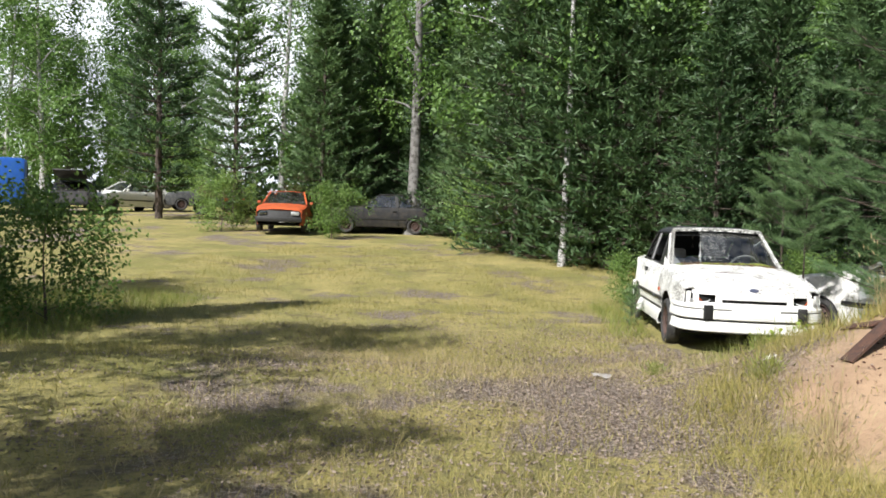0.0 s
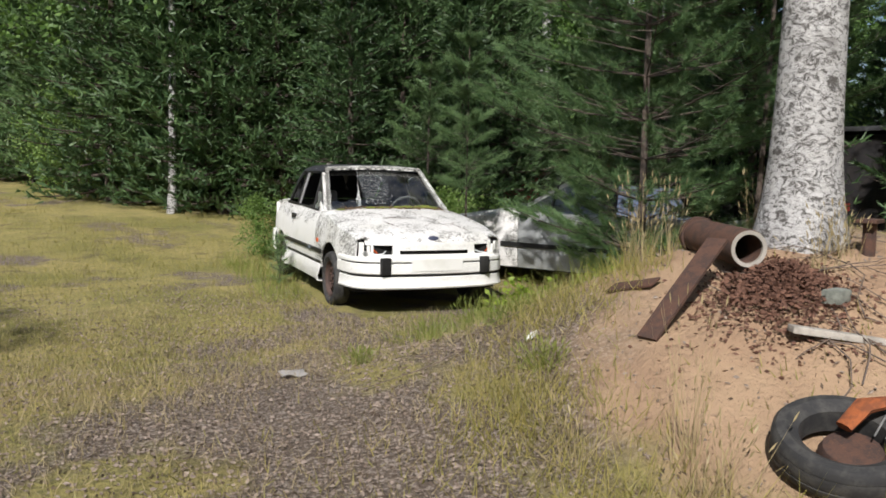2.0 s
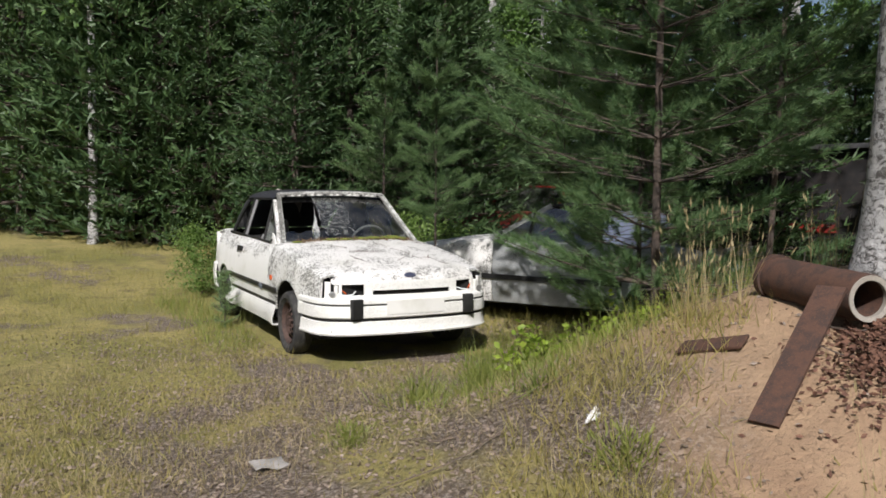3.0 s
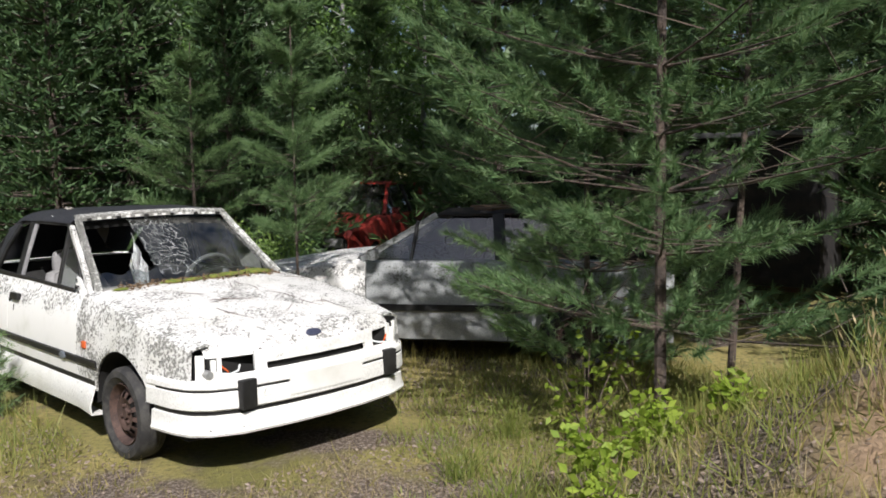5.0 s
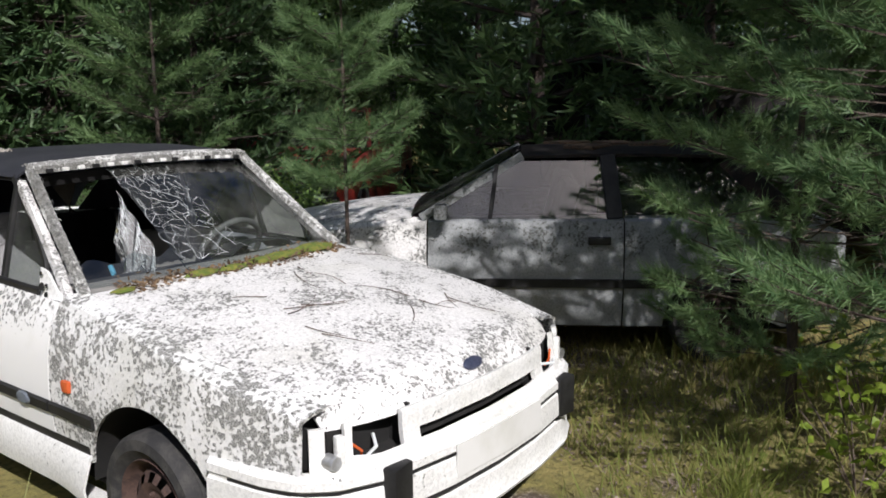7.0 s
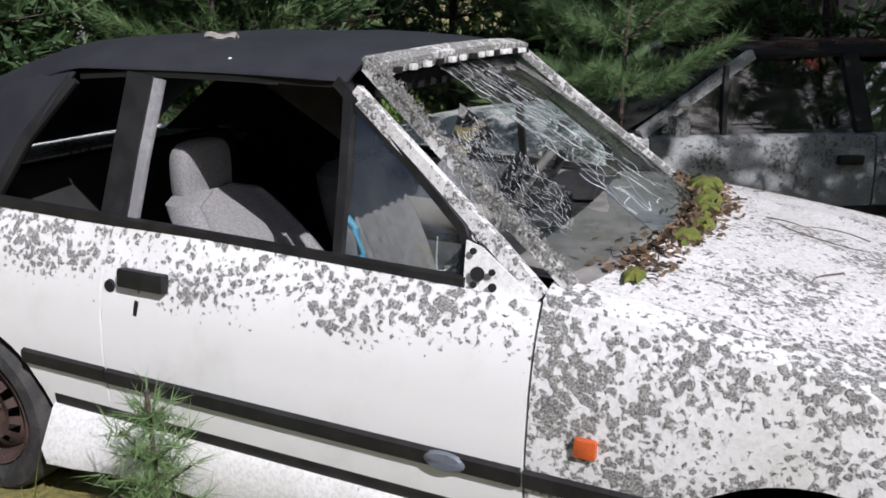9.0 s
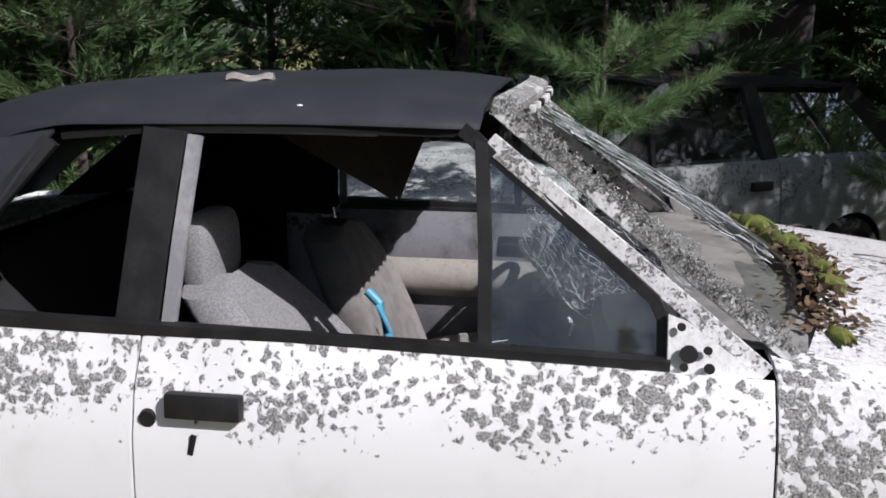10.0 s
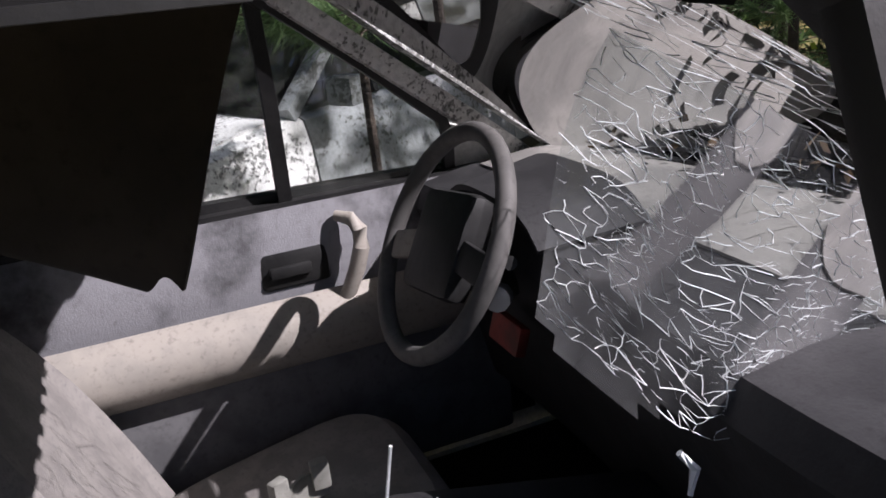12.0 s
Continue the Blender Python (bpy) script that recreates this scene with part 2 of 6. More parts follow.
WHITE = lichen_paint("chalky_white_paint", (0.82, 0.82, 0.81), 0.272, (0.77, 0.94), 46.0, 0.0, (0.5, 0.5, 0.45), (0.08, 0.08, 0.078), (0.50, 0.50, 0.48), 0.48)
WHITE_WING = lichen_paint("white_paint_lichen_rosettes", (0.81, 0.81, 0.80), 0.295, None, 50.0, 0.25, (0.5, 0.5, 0.45), (0.08, 0.08, 0.078), (0.50, 0.50, 0.47), 0.45)
WHITE_HOOD = lichen_paint("white_paint_thick_lichen", (0.81, 0.80, 0.79), 0.245, None, 70.0, 0.42)
WHITE_POST = lichen_paint("white_paint_fine_lichen", (0.80, 0.79, 0.78), 0.25, None, 105.0, 0.38)
WHITE_CLEAN = lichen_paint("white_bumper_plastic", (0.80, 0.80, 0.78), 0.08, None, 52.0, 0.36)
CRUST = lichen_paint("white_paint_crusted", (0.72, 0.72, 0.70), 0.38, None, 52.0, 0.4, (0.5, 0.5, 0.5), (0.13, 0.13, 0.12), (0.42, 0.42, 0.40))
# The grey is part dirt, part tree shade put into the paint colour.
SILVER_OLD = lichen_paint("shade_grey_car_paint", (0.33, 0.345, 0.35), 0.24, (0.5, 0.9), 52.0, 0.5, (0.5, 0.5, 0.5), (0.10, 0.11, 0.10), (0.2, 0.2, 0.19))
SOFT_TOP = simple("black_vinyl_roof", (0.028, 0.029, 0.036), (0.038, 0.039, 0.046), 0.5, 0, 5, bump_s=.25, bump_scale=300, c3=(0.022, 0.022, 0.028))
SAGGED = simple("rotten_black_cloth", (0.012, 0.011, 0.011), (0.03, 0.02, 0.016), 0.9, 0, 9, bump_s=.6, bump_scale=40, c3=(0.05, 0.03, 0.022))
BLACK_TRIM = simple("black_trim", (0.009, 0.009, 0.0095), (0.018, 0.018, 0.018), 0.55, 0, 12, bump_s=.15)
# Near-black stand-in for the shade in hollows, under floors and behind panes.
DARK = simple("hollow_shade_dark", (0.010, 0.010, 0.010), (0.016, 0.015, 0.014), 0.9)
# Blacker than real lining: shade of the cabin and roof edge put into colour.
PITCH = simple("cabin_shade_black", (0.0035, 0.0033, 0.0033), (0.005, 0.0048, 0.0045), 0.95)
RUBBER = simple("weathered_tyre_rubber", (0.022, 0.022, 0.023), (0.05, 0.048, 0.045), 0.8, 0, 14, bump_s=.4)
RUST = simple("rusty_steel", (0.085, 0.044, 0.031), (0.05, 0.031, 0.026), 0.85, .1, 18, bump_s=.5, c3=(0.16, 0.07, 0.035))
RIM_RUST = simple("rust_brown_rim", (0.085, 0.052, 0.043), (0.05, 0.032, 0.028), 0.8, .2, 16, bump_s=.3, c3=(0.13, 0.075, 0.055))
ALLOY = simple("dull_alloy", (0.55, 0.56, 0.57), (0.35, 0.35, 0.34), 0.4, .7, 10)
GREY_CLOTH = simple("grey_seat_cloth", (0.24, 0.225, 0.21), (0.19, 0.178, 0.168), 0.95, 0, 14, bump_s=.5, bump_scale=350, c3=(0.15, 0.145, 0.14))
TWEED = simple("tweed_seat_cloth", (0.29, 0.285, 0.285), (0.20, 0.20, 0.205), 0.95, 0, 210, .45, .55, bump_s=.6, bump_scale=260, c3=(0.10, 0.10, 0.105))
DOOR_CLOTH = simple("stained_door_cloth", (0.30, 0.30, 0.32), (0.085, 0.085, 0.09), 0.95, 0, 6, .48, .72, bump_s=.3, bump_scale=300, c3=(0.22, 0.22, 0.23))
ARM_REST = simple("pale_vinyl", (0.36, 0.33, 0.29), (0.30, 0.28, 0.25), 0.6, 0, 10, bump_s=.1)
# Grey dash plastic with the cabin's shadow darkened into its base colour.
DASH = simple("shade_dark_dash_plastic", (0.018, 0.018, 0.02), (0.032, 0.032, 0.034), 0.7, 0, 10, bump_s=.2, bump_scale=200)
DASH_DUSTY = simple("dusty_dash_top", (0.30, 0.29, 0.27), (0.20, 0.195, 0.185), 0.85, 0, 8, bump_s=.2, bump_scale=200)
GLASS = glass_mat("window_glass", ior=1.3)
GLASS_DIRTY = glass_mat("dusty_window_glass", (0.66, 0.71, 0.70), 0.012, 0.09, ior=2.3)
CRACK = simple("glass_crack", (0.80, 0.84, 0.85), (0.62, 0.66, 0.67), 0.15)
MOSS = simple("moss", (0.09, 0.13, 0.02), (0.17, 0.17, 0.03), 0.95, 0, 40, bump_s=.8, bump_scale=120, c3=(0.05, 0.07, 0.015))
DEBRIS = simple("leaf_mould", (0.13, 0.075, 0.045), (0.06, 0.045, 0.03), 0.95, 0, 45, bump_s=.8, bump_scale=110, c3=(0.25, 0.2, 0.13))
BARK_DARK = simple("pine_bark", (0.10, 0.075, 0.06), (0.05, 0.04, 0.035), 0.95, 0, 12, bump_s=.9, bump_scale=40, dist=.02)
WOOD_GREY = simple("silvered_wood", (0.40, 0.37, 0.33), (0.25, 0.23, 0.2), 0.9, 0, 12, bump_s=.4)
TWIG = simple("dry_twig", (0.16, 0.12, 0.095), (0.09, 0.07, 0.06), 0.95, 0, 20)
BLUE = simple("blue_paint", (0.02, 0.10, 0.46), (0.03, 0.12, 0.40), 0.4)
ORANGE = simple("orange_red_paint", (0.52, 0.10, 0.03), (0.35, 0.08, 0.03), 0.5, 0, 6)
RED = simple("faded_red_paint", (0.33, 0.035, 0.025), (0.12, 0.02, 0.016), 0.5, 0, 6)
BLACK_PAINT = simple("black_car_paint", (0.02, 0.02, 0.022), (0.04, 0.036, 0.032), 0.4, 0, 6)
BLUE_HOSE = simple("pale_blue_plastic", (0.10, 0.38, 0.55), (0.08, 0.30, 0.46), 0.45)
AMBER = simple("orange_lens", (0.62, 0.12, 0.03), (0.5, 0.1, 0.03), 0.25)
EMBLEM = simple("blue_grey_oval", (0.06, 0.07, 0.12), (0.1, 0.1, 0.15), 0.35, .3)
PINE_MAT = leaf_mat("pine_needles", (0.048, 0.108, 0.040), (0.165, 0.255, 0.092), .3)
PINE_FAR = leaf_mat("pine_needles_dark", (0.025, 0.062, 0.023), (0.098, 0.168, 0.056), .24)
PINE_NEAR = leaf_mat("fresh_pine_needles", (0.090, 0.180, 0.075), (0.250, 0.360, 0.150), .45)
BIRCH_LEAF = leaf_mat("birch_leaves", (0.062, 0.140, 0.028), (0.170, 0.280, 0.062), .36)
BUSH_LEAF = leaf_mat("bush_leaves", (0.075, 0.150, 0.030), (0.230, 0.340, 0.080), .42)
SHRUB_LEAF = leaf_mat("yellow_green_leaves", (0.20, 0.31, 0.03), (0.38, 0.48, 0.07), .5)
GRASS_MAT = leaf_mat("meadow_grass", (0.170, 0.180, 0.040), (0.420, 0.350, 0.120), .35)
STRAW = leaf_mat("dry_straw", (0.30, 0.24, 0.12), (0.46, 0.38, 0.21), .3)
FERN = leaf_mat("green_grass", (0.13, 0.19, 0.035), (0.32, 0.33, 0.09), .45)
LITTER_MAT = leaf_mat("fallen_leaves", (0.10, 0.070, 0.048), (0.37, 0.30, 0.25), .1, .7)


def birch_bark():
    m, nt, b = node_mat("birch_bark")
    co = coords(nt)
    mp = nt.nodes.new("ShaderNodeMapping")
    mp.inputs["Scale"].default_value = (1, 1, 1.5)
    nt.links.new(co, mp.inputs[0])
    flakes = ramp(nt, noise_tex(nt, mp.outputs[0], 17.0, 10, .80, 1.2), .47, .57)
    plates = ramp(nt, noise_tex(nt, co, 2.3, 5, .6), .52, .64)
    pale = mixc(nt, noise_tex(nt, co, 30, 4), (0.60, 0.59, 0.58), (0.33, 0.33, 0.335))
    nt.links.new(mixc(nt, calc(nt, "MAXIMUM", flakes, calc(nt, "MULTIPLY", plates, .6)), pale, (0.085, 0.08, 0.075)), b.inputs["Base Color"])
    b.inputs["Roughness"].default_value = .85
    bump(nt, b, noise_tex(nt, mp.outputs[0], 12.0, 8, .7), .9, .03)
    return m


BIRCH_BARK = birch_bark()
BARK_GREY = simple("grey_birch_bark", (0.17, 0.165, 0.16), (0.07, 0.066, 0.06), 0.9, 0, 7, .45, .6, bump_s=.9, bump_scale=30, c3=(0.34, 0.33, 0.32), dist=.03)


# ---- ground ----
def ground_z(x, y):
    base = 0.15 * (1 - smooth(-5.2, -3.0, y)) + 0.045 * max(0.0, y - 1.0) * smooth(1, 6, y)
    base = min(base, 1.7 + 0.004 * max(0, y))
    r = math.hypot((x - 0.95) / 3.2, (y + 5.85) / (3.2 if y > -5.85 else 2.7))
    hill = 0.95 * 0.5 * (1 + math.cos(math.pi * min(1.0, r)))
    ripple = 0.05 * noise.noise((x * .55, y * .55, 0)) + 0.018 * noise.noise((x * 2.1, y * 2.1, 3))
    calm = smooth(1.0, 2.2, math.hypot(x * 1.2, y * .7))
    return base + hill + ripple * calm + 0.03 * noise.noise((x * 4, y * 4, 7)) * min(1, hill * 2)


def ground_mat():
    m, nt, b = node_mat("meadow_soil")
    co = coords(nt)

    def near(p, r0, r1, wob):
        v = nt.nodes.new("ShaderNodeVectorMath")
        v.operation = "DISTANCE"
        nt.links.new(co, v.inputs[0])
        v.inputs[1].default_value = p
        d = calc(nt, "ADD", v.outputs["Value"], calc(nt, "MULTIPLY", noise_tex(nt, co, 1.6, 6), wob))
        return calc(nt, "SUBTRACT", 1.0, ramp(nt, d, r0, r1))

    grass = mixc(nt, ramp(nt, noise_tex(nt, co, .7, 5), .35, .65), (0.200, 0.190, 0.050), (0.350, 0.290, 0.105))
    grass = mixc(nt, ramp(nt, noise_tex(nt, co, 24, 6), .45, .7), grass, (0.14, 0.13, 0.045))
    grass = mixc(nt, ramp(nt, noise_tex(nt, co, 2.1, 6, .65), .50, .70), grass, (0.130, 0.108, 0.045))
    litter = mixc(nt, ramp(nt, noise_tex(nt, co, 40, 4, .7), .48, .60), (0.115, 0.085, 0.062), (0.31, 0.26, 0.22))
    litter = mixc(nt, ramp(nt, noise_tex(nt, co, 70, 3), .58, .66), litter, (0.045, 0.036, 0.03))
    sand = mixc(nt, ramp(nt, noise_tex(nt, co, 2.5, 7), .35, .7), (0.43, 0.295, 0.185), (0.33, 0.215, 0.135))
    sand = mixc(nt, ramp(nt, noise_tex(nt, co, 60, 4), .6, .72), sand, (0.20, 0.13, 0.085))
    patches = ramp(nt, calc(nt, "ADD", noise_tex(nt, co, .55, 4), calc(nt, "ADD", calc(nt, "MULTIPLY", near((-1.5, -5.3, 0.1), 1.0, 3.6, 1.2), .17), calc(nt, "MULTIPLY", near((-.6, -2.7, 0.0), .8, 2.4, 1.0), .20))), .545, .63)
    col = mixc(nt, patches, grass, litter)
    s = calc(nt, "MAXIMUM", near((0.2, -6.75, 0.5), 1.45, 2.0, 1.0), near((0.25, -5.5, 0.8), .85, 1.3, .8))
    col = mixc(nt, s, col, sand)
    nt.links.new(col, b.inputs["Base Color"])
    b.inputs["Roughness"].default_value = .95
    bump(nt, b, calc(nt, "ADD", noise_tex(nt, co, 28, 6, .7), noise_tex(nt, co, 4, 5)), .9, .035)
    return m


def ground_sheet():
    def axis(lo, hi, core0, core1, step):
        a = list(np.arange(core0, core1, step))
        s, p = step, core0
        left = []
        while p > lo:
            s *= 1.22
            p -= s
            left.append(max(p, lo))
        s, p = step, a[-1]
        right = []
        while p < hi:
            s *= 1.22
            p += s
            right.append(min(p, hi))
        return left[::-1] + a + right
    xs, ys = axis(-900, 900, -6, 4, .11), axis(-900, 900, -11, 5, .11)
    g = Geo()
    n = len(ys)
    g.v = [(x, y, ground_z(x, y)) for x in xs for y in ys]
    g.f = [(i * n + j, (i + 1) * n + j, (i + 1) * n + j + 1, i * n + j + 1) for i in range(len(xs) - 1) for j in range(n - 1)]
    me = bpy.data.meshes.new("ground")
    me.from_pydata(g.v, [], g.f)
    me.polygons.foreach_set("use_smooth", [True] * len(g.f))
    me.materials.append(ground_mat())
    ob = new("ground", me)
    return tagged(ob, "dry meadow with leaf litter and a sandy bank", "ground", kind="structure")


ground_sheet()


def sky_backdrop():
    m = bpy.data.materials.new("bright_hazy_cloud")
    m.use_nodes = True
    nt = m.node_tree
    nt.nodes.remove(nt.nodes["Principled BSDF"])
    em = nt.nodes.new("ShaderNodeEmission")
    nt.links.new(mixc(nt, noise_tex(nt, coords(nt), .008, 4), (.78, .84, .92), (1.0, 1.0, 1.0)), em.inputs[0])
    em.inputs[1].default_value = .85
    nt.links.new(em.outputs[0], nt.nodes["Material Output"].inputs[0])
    g = Geo().grid(lambda u, v: (700 * math.sin(radians(-50 + 85 * u)), 700 * math.cos(radians(-50 + 85 * u)), -20 + 330 * v), 24, 4)
    solid("sky_backdrop", g, m, "pale hazy cloud above the woods", "sky", kind="structure")


sky_backdrop()


# ---- trees ----
def sprays(tips, dirs, per, length, width, spread, rng, shape=blades):
    """Needles or leaves fanned round each twig end."""
    P = np.repeat(tips, per, 0)
    D = np.repeat(unit(dirs), per, 0)
    n = len(P)
    P = P + D * rng.uniform(-1, .25, (n, 1)) * length * 2.0
    D = D + rng.normal(size=(n, 3)) * spread
    return shape(P, D, length * rng.uniform(.6, 1.2, n), width, rng)


def conifer(name, H, R, seed, whorls, arms, tufts, per, needle, width, mat, bare=0.12, droop=0.0, label="", trunk_r=None, twig=True):
    """Pine or spruce: trunk, whorled limbs and needle sprays."""
    rng = np.random.default_rng(seed)
    root = thing(name, label, "tree")
    bend = rng.normal(size=2) * 0.012 * H
    tr = trunk_r or 0.011 * H + 0.012

    def axis(h):
        k = h / H
        return np.array([bend[0] * math.sin(3 * k), bend[1] * math.sin(2.3 * k + .4) - bend[1] * math.sin(.4), h])
    g = Geo()
    hs = np.linspace(-0.25, H, 12)
    g.tube([axis(h) for h in hs], [max(.006, tr * (1 - .93 * max(0, h) / H)) for h in hs], 8)
    part("trunk", g, BARK_DARK, root)
    limbs, tips, dirs = Geo(), [], []
    for w in range(whorls):
        k = bare + (1 - bare) * (w + rng.uniform(-.2, .2)) / whorls
        h = H * min(.985, max(bare * .8, k))
        reach = R * (1 - (h / H)) ** .75 * (0.75 if k < bare + .08 else 1) + .05 * R
        a0 = rng.uniform(0, 6.28)
        for i in range(arms):
            a = a0 + 6.283 * i / arms + rng.normal() * .25
            L = reach * rng.uniform(.65, 1.12)
            rise = (0.45 * (h / H) + .05 - droop) * L + rng.normal() * .06 * L
            p0 = axis(h)
            d = np.array([math.cos(a), math.sin(a), 0])
            pts = [p0 + d * L * s + np.array([0, 0, rise * s + .12 * L * s * s - droop * .3 * L * s * (1 - s)]) for s in (0, .35, .7, 1)]
            r0 = max(.004, tr * .30 * (1 - .6 * h / H))
            limbs.tube(pts, [r0, r0 * .7, r0 * .45, .003], 4, False)
            side = np.array([-d[1], d[0], 0])
            for q in range(tufts):
                s = 1 - (q / tufts) * .82
                base = pts[0] * (1 - s) + pts[3] * s
                f = (q % 2) * 2 - 1
                off = side * f * (1 - s) * L * rng.uniform(.25, .75) + np.array([0, 0, rng.uniform(-.02, .1) * L])
                tip = base + off + d * (1 - s) * L * rng.uniform(0, .3)
                if twig and q:
                    limbs.tube([base, tip], [.004, .0025], 3, False)
                tips.append(tip)
                dirs.append(d * .8 + off * 1.5 / max(L, .1) + np.array([0, 0, .35]))
    tips.append(axis(H))
    dirs.append(np.array([0, 0, 1.0]))
    part("branchwork", limbs, BARK_DARK, root)
    me = tri_mesh("crown", sprays(np.array(tips), np.array(dirs), per, needle, width, .55, rng), mat)
    ob = new("crown", me)
    ob.parent = root
    return root


def broadleaf(name, H, R, seed, limbs_n, clumps, per, leaf, mat, bark, bare=0.3, label="", trunk_r=None, lean=0.02):
    rng = np.random.default_rng(seed)
    root = thing(name, label, "tree")
    tr = trunk_r or 0.012 * H + .01
    ln = rng.normal(size=2) * lean * H

    def axis(h):
        k = h / H
        return np.array([ln[0] * k + .03 * math.sin(k * 7), ln[1] * k + .03 * math.cos(k * 6) - .03, h])
    hs = [-.25, 0, .08, .2, .4, .7] + list(np.linspace(1.2, H * .97, 11))
    part("trunk", Geo().tube([axis(h) for h in hs], [max(.01, tr * (1 + .42 * math.exp(-max(0, h) / .28)) * (1 - .88 * max(0, h) / H)) for h in hs], 18 if tr > .15 else 10), bark, root)
    g, tips, dirs = Geo(), [], []
    for i in range(limbs_n):
        k = bare + (1 - bare) * (i + rng.uniform(0, 1)) / limbs_n
        h = H * min(.96, k)
        prof = math.sin(math.pi * min(1, .15 + .85 * (k - bare) / (1 - bare))) ** .7
        a, L = i * 2.4 + rng.normal() * .5, R * prof * rng.uniform(.6, 1.1) + .2
        d = np.array([math.cos(a), math.sin(a), rng.uniform(.25, .8)])
        p0 = axis(h)
        pts = [p0 + d * L * s + np.array([0, 0, -.28 * L * s * s]) for s in (0, .3, .65, 1)]
        r0 = max(.006, tr * .35 * (1 - .7 * k))
        g.tube(pts, [r0, r0 * .7, r0 * .4, .004], 5, False)
        for c in range(clumps):
            s = rng.uniform(.25, 1.08)
            c0 = pts[0] * (1 - s) + pts[3] * s + rng.normal(size=3) * np.array([.18, .18, .16]) * L + np.array([0, 0, .08 * L])
            tips.append(c0)
            dirs.append(np.array([d[0], d[1], -.2]) + rng.normal(size=3) * .6)
    part("branchwork", g, bark, root)
    n = len(tips)
    T = np.repeat(np.array(tips), per, 0) + rng.normal(size=(n * per, 3)) * np.array([.2, .2, .24]) * (R / 2.2) ** .5
    D = np.repeat(np.array(dirs), per, 0) + rng.normal(size=(n * per, 3)) * .8 + np.array([0, 0, -.5])
    me = tri_mesh("crown", leaves(T, D, leaf * rng.uniform(.7, 1.25, n * per), leaf * .62, rng), mat)
    ob = new("crown", me)
    ob.parent = root
    return root


def stand(ob, x, y, turn=0.0, size=1.0, sink=0.0):
    return Matrix.Translation((x, y, ground_z(x, y) - sink)) @ Matrix.Rotation(turn, 4, "Z") @ Matrix.Scale(size, 4)


def planted(ob, x, y, turn, size):
    """Another tree of the same growth."""
    m = stand(ob, x, y, turn, size)
    c = copy_thing(ob, Matrix.Translation(m.translation) @ Matrix.Rotation(turn, 4, "Z"))
    c.scale = (size, size, size)
    return c


PINE_LBL = "green young pine at the edge of the wood"
pineA = conifer("pine_tree", 9.0, 1.9, 11, 20, 6, 7, 20, .21, .048, PINE_MAT, .06, .05, PINE_LBL)
pineB = conifer("pine_tree", 12.0, 2.2, 12, 22, 6, 8, 18, .24, .055, PINE_FAR, .10, .10, "tall dark pine standing in the wood")
spruceA = conifer("spruce_tree", 8.0, 2.0, 13, 26, 7, 7, 14, .20, .050, PINE_FAR, .03, .22, "dark spruce with drooping boughs down to the grass")
pineC = conifer("pine_tree", 5.5, 1.5, 14, 15, 6, 8, 26, .16, .028, PINE_MAT, .05, .02, "bushy young pine with pale green shoots")
birchA = broadleaf("birch_tree", 13.0, 2.3, 21, 34, 9, 40, .14, BIRCH_LEAF, BIRCH_BARK, .16, "slender birch with a thin white trunk")
birchB = broadleaf("birch_tree", 10.0, 2.1, 22, 30, 9, 44, .13, BIRCH_LEAF, BIRCH_BARK, .10, "leafy young birch among the pines")
bushA = broadleaf("bush", 2.2, 1.3, 23, 16, 8, 46, .085, BUSH_LEAF, TWIG, .04, "dense green deciduous bush at the meadow edge", .025)

rng = np.random.default_rng(5)
kinds = {"A": (pineA, .85, 1.2), "B": (pineB, .9, 1.25), "S": (spruceA, .8, 1.25), "C": (pineC, .75, 1.2), "b": (birchA, .85, 1.2), "d": (birchB, .85, 1.2), "u": (bushA, .7, 1.2)}
used = set()


def grow(key, x, y, size=None):
    ob, lo, hi = kinds[key]
    size = size or rng.uniform(lo, hi)
    turn = rng.uniform(0, 6.28)
    if 3.0 < x and y < 9 and key in "ABSbd":
        size *= .52
    if key not in used:
        used.add(key)
        m = stand(ob, x, y, turn)
        ob.matrix_world = Matrix.Translation(m.translation) @ Matrix.Rotation(turn, 4, "Z")
        ob.scale = (size, size, size)
        return ob
    return planted(ob, x, y, turn, size)


def edge(points, keys, step, depth, jitter=.5):
    """Rows of trees along a line on the plan, going back from it."""
    for (x0, y0), (x1, y1) in zip(points, points[1:]):
        L = math.hypot(x1 - x0, y1 - y0)
        nx, ny = -(y1 - y0) / L, (x1 - x0) / L
        k = 0.0
        while k < L:
            x, y = x0 + (x1 - x0) * k / L, y0 + (y1 - y0) * k / L
            grow(keys[int(rng.integers(len(keys)))], x + nx * depth + rng.normal() * jitter, y + ny * depth + rng.normal() * jitter)
            k += step * rng.uniform(.75, 1.3)


# the wood's edge from far left, behind the cars and round to the bank
EDGE = [(-8.8, 17.8), (-7.9, 20.0), (-5.7, 20.2), (-4.6, 14.6), (-3.0, 11.0), (-0.9, 9.4), (1.8, 6.6), (4.9, 4.6), (8.6, 1.6), (8.6, -3.4), (7.0, -10.5)]
edge(EDGE, "SCSSAu", 1.15, 0.4, .35)
edge(EDGE, "ASdCud", 1.8, 2.2)
edge(EDGE, "BAbd", 2.6, 5.0, .8)
edge(EDGE, "BbAS", 3.2, 9.0, 1.2)
